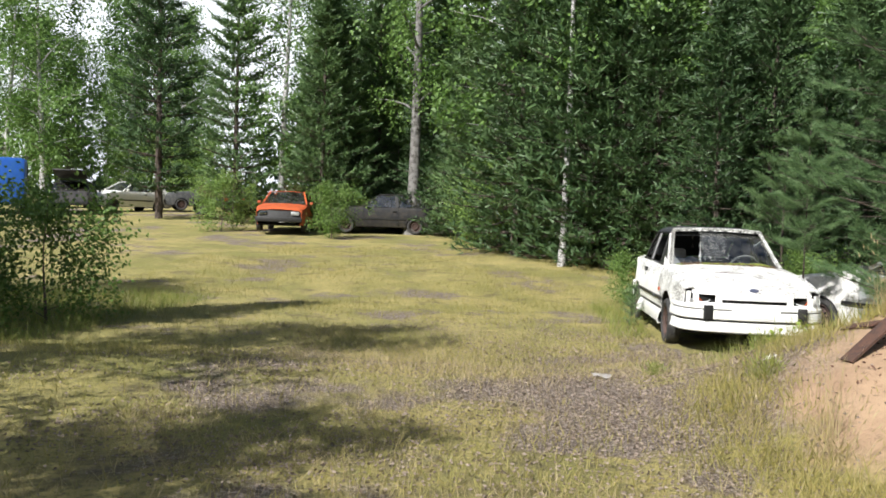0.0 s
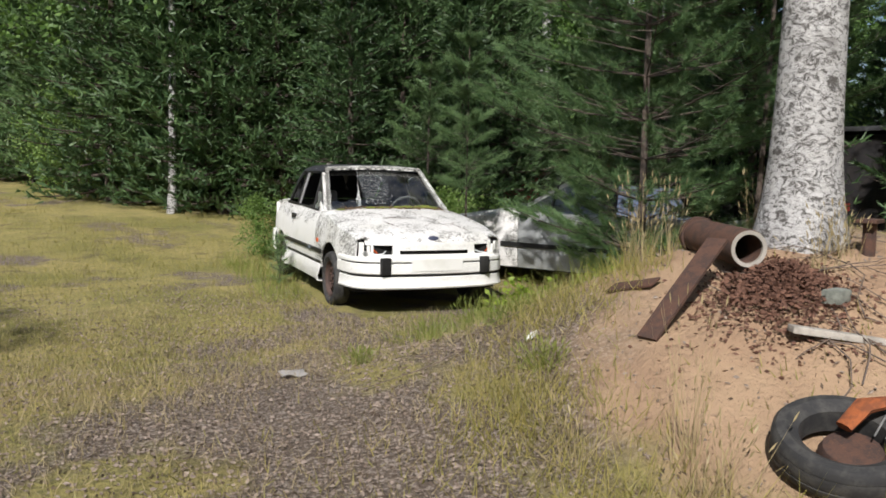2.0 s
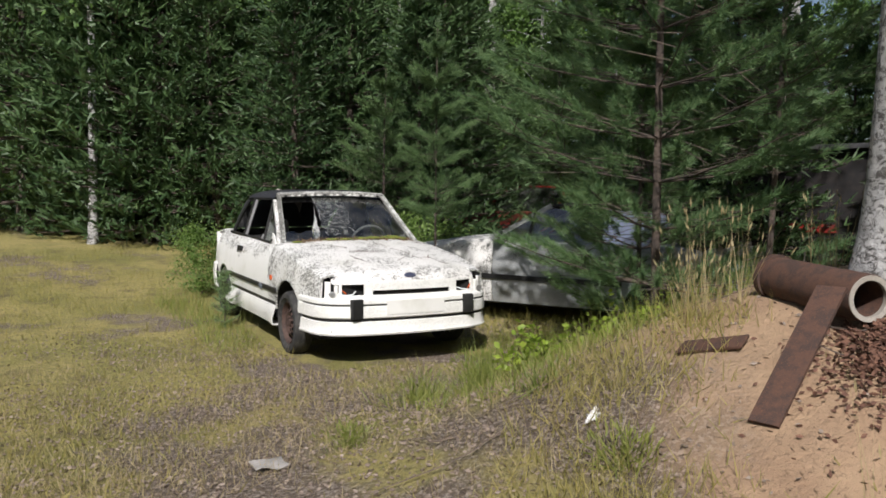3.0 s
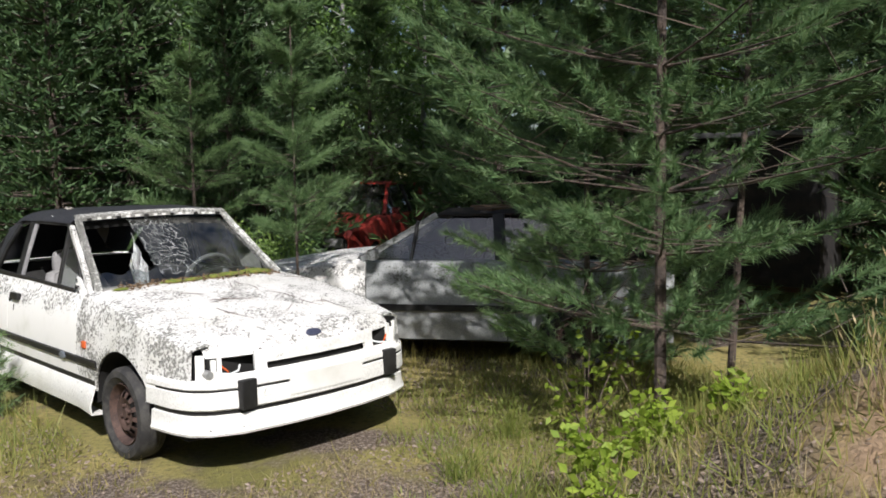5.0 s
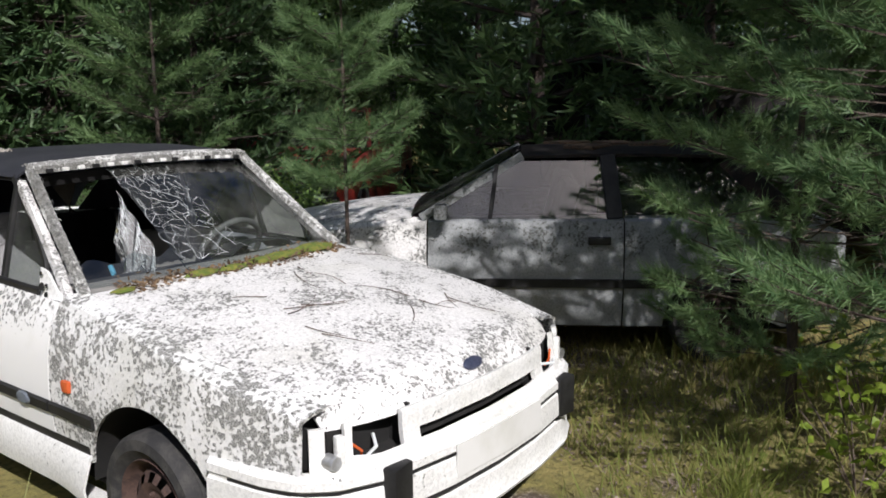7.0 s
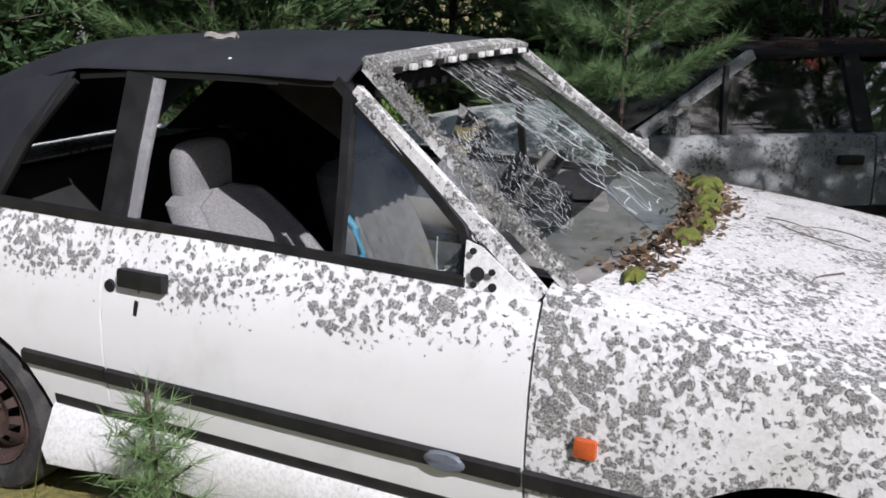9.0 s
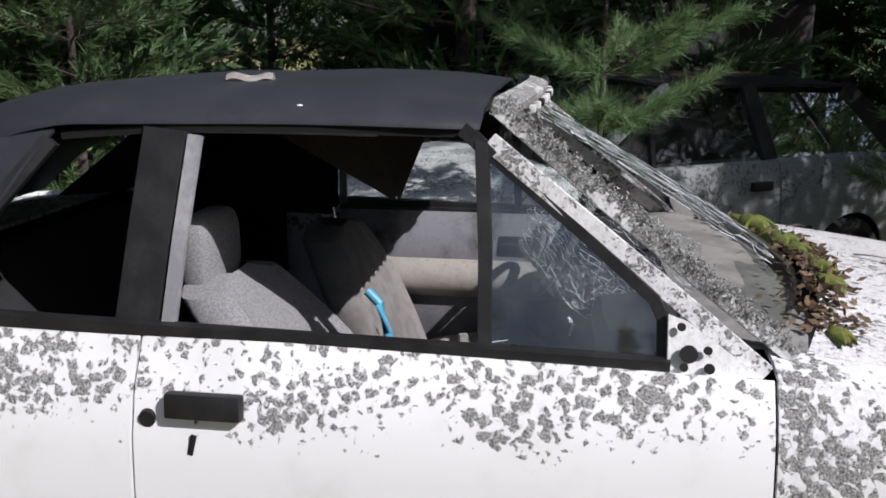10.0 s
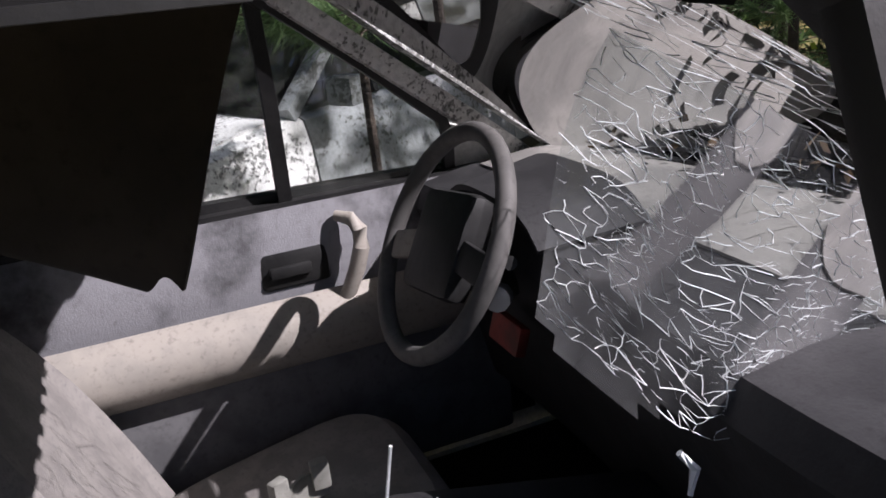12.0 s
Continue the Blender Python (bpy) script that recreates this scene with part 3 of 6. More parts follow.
# far side of the meadow
edge([(-44, 36), (-30, 46), (-25, 46)], "bdAd", 3.2, 1.0, 1.0)
edge([(-12.2, 33), (-9.8, 23)], "dAd", 3.0, 0.5, .6)
edge([(-44, 40), (-30, 52), (-28, 52)], "bbB", 4.5, 4.0, 1.5)
for x, y, k, s in ((-22.5, 37, "d", 1.15), (-21.8, 35.5, "u", 1.7), (-24, 36, "u", 1.9), (-26, 37, "d", 1.6), (-29, 33, "d", 1.5), (-10.4, 20.5, "C", 1.1), (-12.6, 16.0, "u", .8), (-8.5, 14.6, "u", .7), 
                   (-9.5, 23, "d", 1.1), (-12, 28, "b", 1.1), (-32, 34, "d", 1.4)):
    grow(k, x, y, s)
# behind the camera and to the sun side: they shade the field and mirror in the glass
for x, y, k, s in ((-17, -9.5, "b", 1.0), (-20, -4, "d", .62), (-22, 3, "b", .55), (-24, 10, "A", 1.2), (-18.5, -15, "A", 1.2), (-13, -21, "B", 1.0), (-5, -26, "b", 1.1), (3, -22, "A", 1.2),
                   (-25, -10, "B", 1.1), (-27, -2, "A", .8), (-15.5, -5.0, "d", .42), (-11.8, -7.2, "A", 1.05), (-13.6, -4.2, "d", .45), (-10.2, -9.8, "d", .9), (-9.0, -13.8, "d", .8), (-7.2, -16.0, "A", .95)):
    grow(k, x, y, s)
# single bushes close to the field
for x, y, k, s in ((-8.7, -3.3, "u", .62), (-8.1, -2.2, "u", .66), (-9.6, -2.3, "u", .74), (-9.0, -4.3, "u", .55), (1.75, 1.5, "u", .45), (-.75, 2.75, "u", .36), (1.0, 4.2, "S", .7),
                   (2.9, 2.9, "S", .75), (4.6, -4.2, "C", .8), (3.9, -6.3, "A", .8), (4.0, -5.4, "S", .9), (2.2, 2.6, "S", .55), (4.6, .6, "A", 1.7), (4.7, -1.2, "S", 1.35), (6.4, -6.8, "A", 1.9), (7.6, -4.6, "B", 1.8), (3.7, -6.6, "B", .7), (2.7, -7.6, "C", 1.0), (2.2, 4.8, "S", .8)):
    grow(k, x, y, s)

def far_woods():
    r = np.random.default_rng(77)
    P = []
    line = [(-46, 44), (-30, 58), (-12, 52), (-6, 30), (2, 22), (12, 13), (17, 2), (17, -12), (10, -24)]
    for (x0, y0), (x1, y1) in zip(line, line[1:]):
        L = math.hypot(x1 - x0, y1 - y0)
        n = int(L * 190)
        k, d = r.uniform(0, 1, n), r.normal(size=n) * 1.6
        nx, ny = -(y1 - y0) / L, (x1 - x0) / L
        x, y = x0 + (x1 - x0) * k + nx * d, y0 + (y1 - y0) * k + ny * d
        top = (8 if y0 < 40 else 4.5) + 3.5 * np.sin(k * L * .9 + x0) + 2 * np.sin(k * L * 2.3)
        P.append(np.column_stack([x, y, np.array([ground_z(a, b) for a, b in zip(x, y)]) + top * r.uniform(0, 1, n) ** .9]))
    P = np.concatenate(P)
    m = tri_mesh("far_woods", leaves(P, r.normal(size=P.shape) + [0, 0, -.3], r.uniform(.35, .7, len(P)), .34, r), PINE_FAR)
    tagged(new("far_woods", m), "dense dark green wood behind the clearing", "woods", kind="stuff")


far_woods()
# young pines that stand free between and beside the cars
near_pine = conifer("young_pine", 7.6, 1.75, 31, 18, 6, 12, 150, .090, .0050, PINE_NEAR, .075, .03, "young pine with long needles beside a dumped car", .036)
near_pine.matrix_world = stand(near_pine, 1.31, -3.47, .6)
gap_pine = conifer("young_pine", 3.1, .72, 33, 7, 5, 9, 150, .080, .0032, PINE_NEAR, .36, -.02, "small pine squeezed between the two cars", .016)
gap_pine.matrix_world = stand(gap_pine, 1.05, -.36, 1.9)
side_pine = conifer("young_pine", 7.0, 1.7, 35, 12, 5, 10, 76, .10, .008, PINE_MAT, .26, .03, "young pine with drooping lower boughs", .03)
side_pine.matrix_world = stand(side_pine, 2.75, -3.2, 2.2)
rear_pine = conifer("young_pine", 3.0, 1.0, 36, 9, 6, 10, 60, .085, .006, PINE_MAT, .06, -.02, "bushy pine growing up behind the black roof", .03)
rear_pine.matrix_world = stand(rear_pine, 1.55, 2.1, .2)
low_pine = conifer("young_pine", 2.9, 1.25, 38, 8, 6, 10, 130, .085, .0048, PINE_NEAR, .10, .03, "low bushy pine in front of a dumped car", .03)
low_pine.matrix_world = stand(low_pine, 1.95, -2.55, 1.1)
sapling = conifer("pine_sapling", .62, .17, 37, 6, 5, 4, 22, .075, .0032, PINE_NEAR, .1, -.3, "pine sapling growing against the white car door", .006)
sapling.matrix_world = stand(sapling, -1.02, .30, .3)


# the two birches by name
def big_birch(x, y, r, H, label, seed, bare, bark=BIRCH_BARK, R=2.6, clumps=8):
    b = broadleaf("birch_tree", H, R, seed, 30, clumps, 34, .13, BIRCH_LEAF, bark, bare, label, r, .004)
    b.matrix_world = stand(b, x, y, .4)
    return b


big_birch(0.585, -5.90, .178, 13.0, "thick old birch with peeling black and white bark on the bank", 41, .27, R=3.5, clumps=15)
big_birch(-6.35, 17.7, .22, 15.0, "big birch with a leaning trunk at the meadow edge", 42, .25, BARK_GREY)
big_birch(-1.55, 8.7, .085, 14.0, "slim white birch in front of the wood", 43, .45)
big_birch(4.6, -4.3, .11, 12.0, "white birch trunk deep in the wood", 44, .5)
big_birch(10.6, 3.3, .16, 14.0, "white birch trunk deep in the wood", 45, .5)


# ---- grasses and litter ----
def scatter(n, x0, x1, y0, y1, keep, seed):
    r = np.random.default_rng(seed)
    P = []
    while len(P) < n:
        x, y = r.uniform(x0, x1), r.uniform(y0, y1)
        if r.random() < keep(x, y):
            P.append((x, y, ground_z(x, y)))
    return np.array(P), r


def in_car(x, y):
    return abs(x) < .86 and -2.1 < y < 2.1


def sandy(x, y):
    return math.hypot(x - .2, y + 6.75) < 1.4 or math.hypot(x - .25, y + 5.5) < .8


def mown(x, y):
    if in_car(x, y) or (sandy(x, y) and noise.noise((x * 2, y * 2, 5)) < .12):
        return 0
    d = math.hypot(x + 1.6, y + 5.6)
    k = .5 + .9 * noise.noise((x * .55, y * .55, 9))
    return max(.04, min(1, k - .55 * max(0, 1 - d / 3.2))) / (1 + max(0, y) * .03)


P, r = scatter(90000, -10, 3.5, -10.8, 12, mown, 61)
D = r.normal(size=P.shape) * .5 + np.array([0, 0, 1.0])
tall = 1 + .9 * (P[:, 0] > -.2) * (P[:, 1] > -5)
tagged(new("meadow_grass", tri_mesh("meadow_grass", blades(P - [0, 0, .01], D, r.uniform(.04, .11, len(P)) * tall, .007, r), GRASS_MAT)), "short dry yellow-green grass on the meadow", "grass", kind="stuff")


def lush(x, y):
    a = (.3 < x < 3.2 and -3.9 < y < -1.4) or (-.9 < x < 2.5 and -5.0 < y < -3.2) or (-1.4 < x < -.9 and -1 < y < 2.4) or (.0 < x < 1.6 and 2.1 < y < 4)
    b = -11 < x < -7.4 and -4.2 < y < 1.5
    return (1 if a or b else 0) * (0 if in_car(x, y) else 1)


P, r = scatter(16000, -11, 3.5, -5.0, 4.0, lush, 62)
D = r.normal(size=P.shape) * .45 + np.array([0, 0, 1.0])
tagged(new("tall_grass", tri_mesh("tall_grass", blades(P - [0, 0, .01], D, r.uniform(.10, .30, len(P)), .007, r), FERN)), "long green grass round the dumped cars", "grass", kind="stuff")


def leafy(x, y):
    if in_car(x, y):
        return 0
    d = min(math.hypot(x + 1.5, y + 5.3), .5 + math.hypot(x + .6, y + 2.6))
    return max(.05, min(1, 1.0 - d / 4.6 + .7 * noise.noise((x * .9, y * .9, 21)))) * (.3 if sandy(x, y) else 1)


P, r = scatter(34000, -6.5, 2.2, -10.5, .5, leafy, 63)
D = r.normal(size=P.shape) * np.array([1, 1, .22])
tagged(new("fallen_leaves", tri_mesh("fallen_leaves", leaves(P + [0, 0, .008], D, r.uniform(.012, .036, len(P)), .015, r), LITTER_MAT)), "grey-brown fallen leaves strewn over the ground", "leaves", kind="stuff")


P, r = scatter(26000, -5.0, 1.2, -9.5, -1.2, lambda x, y: 0 if in_car(x, y) or sandy(x, y) else max(.08, .45 + .9 * noise.noise((x * .8, y * .8, 31))), 64)
D = r.normal(size=P.shape) * .7 + np.array([0, 0, 1.0])
tagged(new("dry_grass", tri_mesh("dry_grass", blades(P - [0, 0, .01], D, r.uniform(.05, .16, len(P)), .0035, r), STRAW)), "thin dry straw blades among the short grass", "grass", kind="stuff")


def bank_foot(x, y):
    d = math.hypot(x - .2, y + 6.75)
    return max(0, 1 - abs(d - 1.55) / .5) * (1 if x < .05 else 0) * max(0, .55 + noise.noise((x * 1.7, y * 1.7, 41)))


P, r = scatter(6000, -2.2, .1, -9.0, -4.6, bank_foot, 65)
D = r.normal(size=P.shape) * .5 + np.array([0, 0, 1.0])
tagged(new("bank_grass", tri_mesh("bank_grass", blades(P - [0, 0, .01], D, r.uniform(.06, .20, len(P)), .005, r), GRASS_MAT)), "yellow-green grass round the foot of the sandy bank", "grass", kind="stuff")


def straw_tuft(x, y, n, h, spread, seed, label, mat=STRAW, w=.004):
    r = np.random.default_rng(seed)
    z = ground_z(x, y)
    P = np.column_stack([x + r.normal(size=n) * .05, y + r.normal(size=n) * .05, np.full(n, z - .02)])
    D = r.normal(size=(n, 3)) * spread + np.array([0, 0, 1.0])
    L = r.uniform(.4, 1, n) * h
    V = [blades(P, D, L, w, r)]
    heads = P + unit(D) * (L * .93)[:, None]
    V.append(leaves(heads, D, .05, .008, r))
    ob = new("grass_tuft", tri_mesh("grass_tuft", np.concatenate(V), mat))
    return tagged(ob, label, "grass", "tufts on the bank")


for i, (x, y, n, h, sp) in enumerate(((.0, -5.25, 46, .60, .20), (.14, -5.38, 26, .5, .25), (.52, -6.2, 60, .32, .3), (.35, -6.3, 40, .28, .3), (-1.02, -7.15, 70, .38, .35), (-.95, -6.9, 26, .75, .12),
                                      (.95, -5.2, 45, .5, .25), (-1.25, -6.6, 60, .28, .4), (.15, -5.0, 50, .4, .3), (-.72, -7.9, 50, .35, .3))):
    straw_tuft(x, y, n, h, sp, 70 + i, "tuft of tall dry straw-coloured grass on the bank")
for i, (x, y, n, h) in enumerate(((-.35, -3.75, 260, .30), (-.55, -3.3, 160, .22), (.25, -2.9, 160, .28), (-1.0, -5.9, 160, .16), (-1.45, -4.35, 120, .14), (-.75, -5.0, 120, .18), (1.0, -2.6, 160, .3))):
    straw_tuft(x, y, n, h, .55, 90 + i, "low arching tuft of fresh green grass", FERN, .006)


def herb(x, y, n, h, leaf, seed, mat, label):
    r = np.random.default_rng(seed)
    z = ground_z(x, y)
    root = thing("shrub", label, "shrub", Matrix.Translation((x, y, z)))
    g, tips = Geo(), []
    for i in range(7):
        a = r.uniform(0, 6.28)
        e = np.array([math.cos(a) * h * .5, math.sin(a) * h * .5, h * r.uniform(.6, 1)])
        g.tube([(0, 0, -.03), e * .5 + [0, 0, .05 * h], e], [.004, .003, .002], 4, False)
        tips += [e * r.uniform(.4, 1.05) for _ in range(n // 7)]
    part("stem", g, TWIG, root)
    T = np.array(tips) + r.normal(size=(len(tips), 3)) * h * .13
    D = r.normal(size=T.shape) * np.array([1, 1, .4])
    ob = new("foliage", tri_mesh("foliage", leaves(T, D, leaf, leaf * .6, r), mat))
    ob.parent = root
    return root


for i, (x, y, n, h, lf) in enumerate(((.02, -3.95, 260, .28, .055), (.45, -3.95, 170, .24, .055), (.62, -4.2, 110, .22, .055), (.7, -3.7, 130, .28, .05), (1.25, -3.0, 110, .5, .06), (-.4, -4.2, 60, .2, .06), (2.0, -2.9, 120, .6, .06))):
    herb(x, y, n, h, lf, 110 + i, SHRUB_LEAF, "low shrub with bright yellow-green leaves")
herb(-5.3, 18.6, 300, .9, .14, 130, SHRUB_LEAF, "bright yellow-green shrub at the foot of a birch")


# ---- things on the sandy bank ----
def steel_pipe():
    root = thing("steel_pipe", "short rusty steel pipe with a pale rim lying on the bank", "pipe", Matrix.Translation((.05, -6.09, 1.03)) @ Vector((.30, .95, .02)).to_track_quat("Z", "Y").to_matrix().to_4x4())
    outer = [(.076, -.01), (.094, -.012), (.098, 0), (.098, .62), (.110, .62), (.110, .66), (.08, .66), (.075, .62), (.075, 0)]
    part("pipe_wall", Geo().lathe(outer + [(.076, -.01)], 28, Matrix()), RUST, root)
    part("pipe_rim", Geo().lathe([(.073, -.014), (.093, -.017), (.096, .004), (.076, .02), (.073, -.014)], 28, Matrix()), ARM_REST, root, "chalky white pipe rim")


steel_pipe()
plank = thing("steel_plate", "flat rust-brown steel bar leaning down the bank", "plate")
part("bar", Geo().beam([(-.10, -6.04, 1.075), (-.36, -6.11, .845), (-.60, -6.17, .625)], .115, .014, (.35, -.94, .1)), RUST, plank)
slab = thing("steel_sheet", "thin brown metal sheet half buried in sand", "sheet")
part("sheet", Geo().box((-.30, -5.62, ground_z(-.30, -5.62) + .012), (.30, .11, .014), Vector((-(ground_z(-.2, -5.62) - ground_z(-.4, -5.62)) / .2, -(ground_z(-.3, -5.52) - ground_z(-.3, -5.72)) / .2, 1)).to_track_quat("Z", "Y").to_matrix().to_4x4() @ Matrix.Rotation(.6, 4, "Z"), .004), RUST, slab)


def rust_pile():
    r = np.random.default_rng(201)
    n = 5200
    a, d = r.uniform(0, 6.28, n), np.abs(r.normal(size=n)) * .17
    x, y = .02 + np.cos(a) * d * 1.15 - .12 * d, -6.36 + np.sin(a) * d * 1.2
    z = np.array([ground_z(p, q) for p, q in zip(x, y)]) + .10 * np.exp(-(d / .19) ** 2) + r.uniform(0, .012, n)
    D = r.normal(size=(n, 3)) * np.array([1, 1, .35])
    m = leaf_mat("rust_flakes", (0.055, 0.026, 0.02), (0.17, 0.085, 0.055), .0, .9)
    ob = new("rust_scale_pile", tri_mesh("rust_scale_pile", leaves(np.column_stack([x, y, z]), D, .03, .016, r), m))
    tagged(ob, "heap of brown rust flakes under the pipe", "rust pile", kind="stuff")


rust_pile()


def tyre_part(parent, R, w, rim_r, m, name="tyre"):
    h = w / 2
    prof = [(rim_r, -h * .62), (rim_r + .012, -h * .72), (R * .80, -h), (R * .93, -h * .94), (R * .985, -h * .72), (R, -h * .4), (R * .992, -h * .36), (R, -h * .30), (R, h * .30), (R * .992, h * .36), (R, h * .4), (R * .985, h * .72), (R * .93, h * .94), (R * .80, h), (rim_r + .012, h * .72), (rim_r, h * .62), (rim_r - .002, 0), (rim_r, -h * .62)]
    return part(name, Geo().lathe(prof, 40, m), RUBBER, parent)


def loose_tyre():
    x, y = -.53, -7.25
    m = Matrix.Translation((x, y, ground_z(x, y) + .085)) @ Matrix.Rotation(radians(19), 4, Vector((.75, -.65, 0)))
    root = thing("worn_wheel", "worn black tyre lying flat on the sand with rubbish inside", "wheel", m)
    tyre_part(root, .248, .14, .155, Matrix())
    junk = thing("rusty_drum", "rusty round drum lying inside the old tyre", "drum", m @ Matrix.Translation((.02, -.02, -.03)))
    part("drum", Geo().lathe([(.0, .03), (.06, .035), (.10, .03), (.115, .0), (.115, -.05), (.0, -.05)], 24, Matrix()), RUST, junk)
    bar = thing("rusty_bracket", "orange rusty bracket resting on the tyre", "bracket", m)
    part("arm", Geo().tube([(.02, .03, .06), (.12, .04, .11), (.22, .0, .12)], [.035, .045, .03], 8, True, .6), simple("bright_rust", (.30, .085, .025), (.16, .05, .02), .9, 0, 20, bump_s=.4), bar)
    for i in range(5):
        a = i * .5 - .4
        t = thing("metal_strip", "thin pale metal strip sticking out of the tyre", "strip", m, "strips in the tyre")
        part("strip", Geo().beam([(.08 + .02 * i, -.05 - .03 * i, .05), (.2, -.04 * i, .085 + .01 * i), (.30 - .03 * (i % 2), .06 - .07 * i + .04 * math.sin(9 * a), .08 + .03 * (i % 3))], .006, .003, (0, 1, 0)), ALLOY, t)
    board = thing("grey_board", "weathered grey board lying behind the tyre", "board")
    part("board", Geo().box((.0, -6.72, ground_z(.0, -6.72) + .02), (.42, .075, .03), Matrix.Rotation(-.42, 4, "Z") @ Matrix.Rotation(.12, 4, "Y"), .004), WOOD_GREY, board)


loose_tyre()


def loose_wheel():
    x, y = -.27, -7.98
    m = Matrix.Translation((x, y, ground_z(x, y) + .09)) @ Matrix.Rotation(radians(15), 4, Vector((.7, -.6, 0)))
    root = thing("spare_wheel", "black tyre with a dull alloy rim lying on the sand", "wheel", m)
    tyre_part(root, .285, .17, .19, Matrix())
    part("rim", Geo().lathe([(.0, .02), (.05, .022), (.055, .0), (.11, .01), (.15, .045), (.175, .07), (.188, .075), (.19, .05), (.19, -.05)], 30, Matrix(), lambda k, j: j == 3 and k % 5 in (1, 2)), ALLOY, root, "silver alloy rim")


loose_wheel()
stone = thing("stone", "grey angular stone on the sand", "stone")
part("stone", Geo().box((.16, -6.55, ground_z(.16, -6.55) + .03), (.14, .09, .07), Matrix.Rotation(.3, 4, "Z"), .02), simple("grey_stone", (.22, .23, .2), (.13, .14, .12), .9, 0, 20, bump_s=.5), stone)
stump = thing("metal_stand", "small dark metal stand beside the birch", "stand")
part("post", Geo().tube([(.66, -6.28, ground_z(.66, -6.28) - .02), (.66, -6.28, ground_z(.66, -6.28) + .16)], .035, 8), RUST, stump)
part("plate", Geo().box((.66, -6.28, ground_z(.66, -6.28) + .17), (.17, .10, .02), Matrix.Rotation(.5, 4, "Z"), .004), RUST, stump)
bag = thing("plastic_scrap", "crumpled white plastic scrap on the slope", "litter")
part("scrap", Geo().grid(lambda u, v: (-.90 + .09 * u + .02 * math.sin(9 * v), -5.60 + .07 * v + .05 * u, ground_z(-.9, -5.7) + .01 + .02 * math.sin(5 * u + 3 * v) * math.cos(6 * v) + .015), 8, 6), simple("white_plastic", (.75, .75, .74), (.6, .6, .6), .5), bag, "", .002)
flat_leaf = thing("paper_scrap", "grey flattened paper scrap among fallen leaves", "litter")
part("scrap", Geo().grid(lambda u, v: (-1.97 + .16 * u, -4.49 + .14 * v, ground_z(-1.95, -4.5) + .025 + .01 * math.sin(7 * u) * math.cos(5 * v)), 6, 6), simple("grey_paper", (.35, .33, .31), (.25, .24, .23), .9), flat_leaf, "", .003)
for i in range(44):
    r2 = np.random.default_rng(300 + i)
    x, y = r2.uniform(-.2, 1.2), r2.uniform(-7.4, -6.1)
    if i > 33:
        x, y = r2.uniform(-1.3, .5), r2.uniform(-5.4, -4.3)
    a, L = r2.uniform(0, 6.28), r2.uniform(.25, .7)
    pts = []
    for s in np.linspace(0, 1, 6):
        px, py = x + math.cos(a) * L * s + .04 * math.sin(7 * s + i), y + math.sin(a) * L * s + .04 * math.cos(6 * s)
        pts.append((px, py, ground_z(px, py) + .012 + .02 * math.sin(3.1 * s)))
    solid("dry_twig", Geo().tube(pts, [.004, .004, .0035, .003, .0025, .0015], 5), TWIG, "thin dry brown twig lying on the bank", "twig", None, "dry twigs")


# ---- the white convertible ----
HUB_Y, HUB_Z = 1.19, 0.262
ARCH = {-HUB_Y: 0.37, HUB_Y: 0.318}
DOOR0, DOOR1 = -0.585, 0.635


def half_width(y, z):
    w = lerp(z, (.12, .2, .32, .44, .58, .72, .82, .90, .96), (.765, .785, .805, .822, .828, .818, .795, .752, .722))
    return w - .085 * smooth(1.30, 2.02, abs(y)) ** 1.3 - .012 * abs(y) ** 2 * .2


def fender_top(y):
    k = max(0.0, (DOOR0 - y) / 1.42)
    return .895 - .215 * k ** 1.35


def belt(y):
    return .898 + .026 * (y - DOOR0) / (DOOR1 - DOOR0) if y < DOOR1 else .924 + .01 * smooth(.6, 1.2, y) - .03 * smooth(1.3, 2.0, y)


def low_edge(y, sill=.335):
    for yh in (-HUB_Y, HUB_Y):
        d = abs(y - yh)
        if d < ARCH[yh]:
            return max(sill, HUB_Z + math.sqrt(ARCH[yh] ** 2 - d * d))
    return sill


def arch_steps(y0, y1, n):
    """Stations along the car, gathered at the ends of the wheel arches."""
    ys = set(np.linspace(y0, y1, n))
    for yh in (-HUB_Y, HUB_Y):
        for t in np.linspace(0, math.pi, 23):
            y = yh + ARCH[yh] * .9995 * math.cos(t)
            if y0 < y < y1:
                ys.add(y)
    return sorted(ys)


def side_panel(s, y0, y1, top, roll=0.0, n=14, rows=12, sill=.335):
    """A body side between two stations; roll carries its top over to the bonnet."""
    ys = arch_steps(y0, y1, n)
    g = Geo()
    extra = 5 if roll else 0
    for y in ys:
        lo, hi = low_edge(y, sill), top(y)
        for j in range(rows + 1):
            z = lo + (hi - lo) * j / rows
            g.v.append((s * half_width(y, z), y, z))
        w = half_width(y, hi)
        for j in range(extra):
            a = (j + 1) / extra * math.pi / 2
            g.v.append((s * (w - roll * (1 - math.cos(a)) * .9 - .008 * j), y, hi + .030 * math.sin(a)))
    n2 = rows + 1 + extra
    for i in range(len(ys) - 1):
        for j in range(n2 - 1):
            a = i * n2 + j
            g.f.append((a, a + n2, a + n2 + 1, a + 1))
    return g


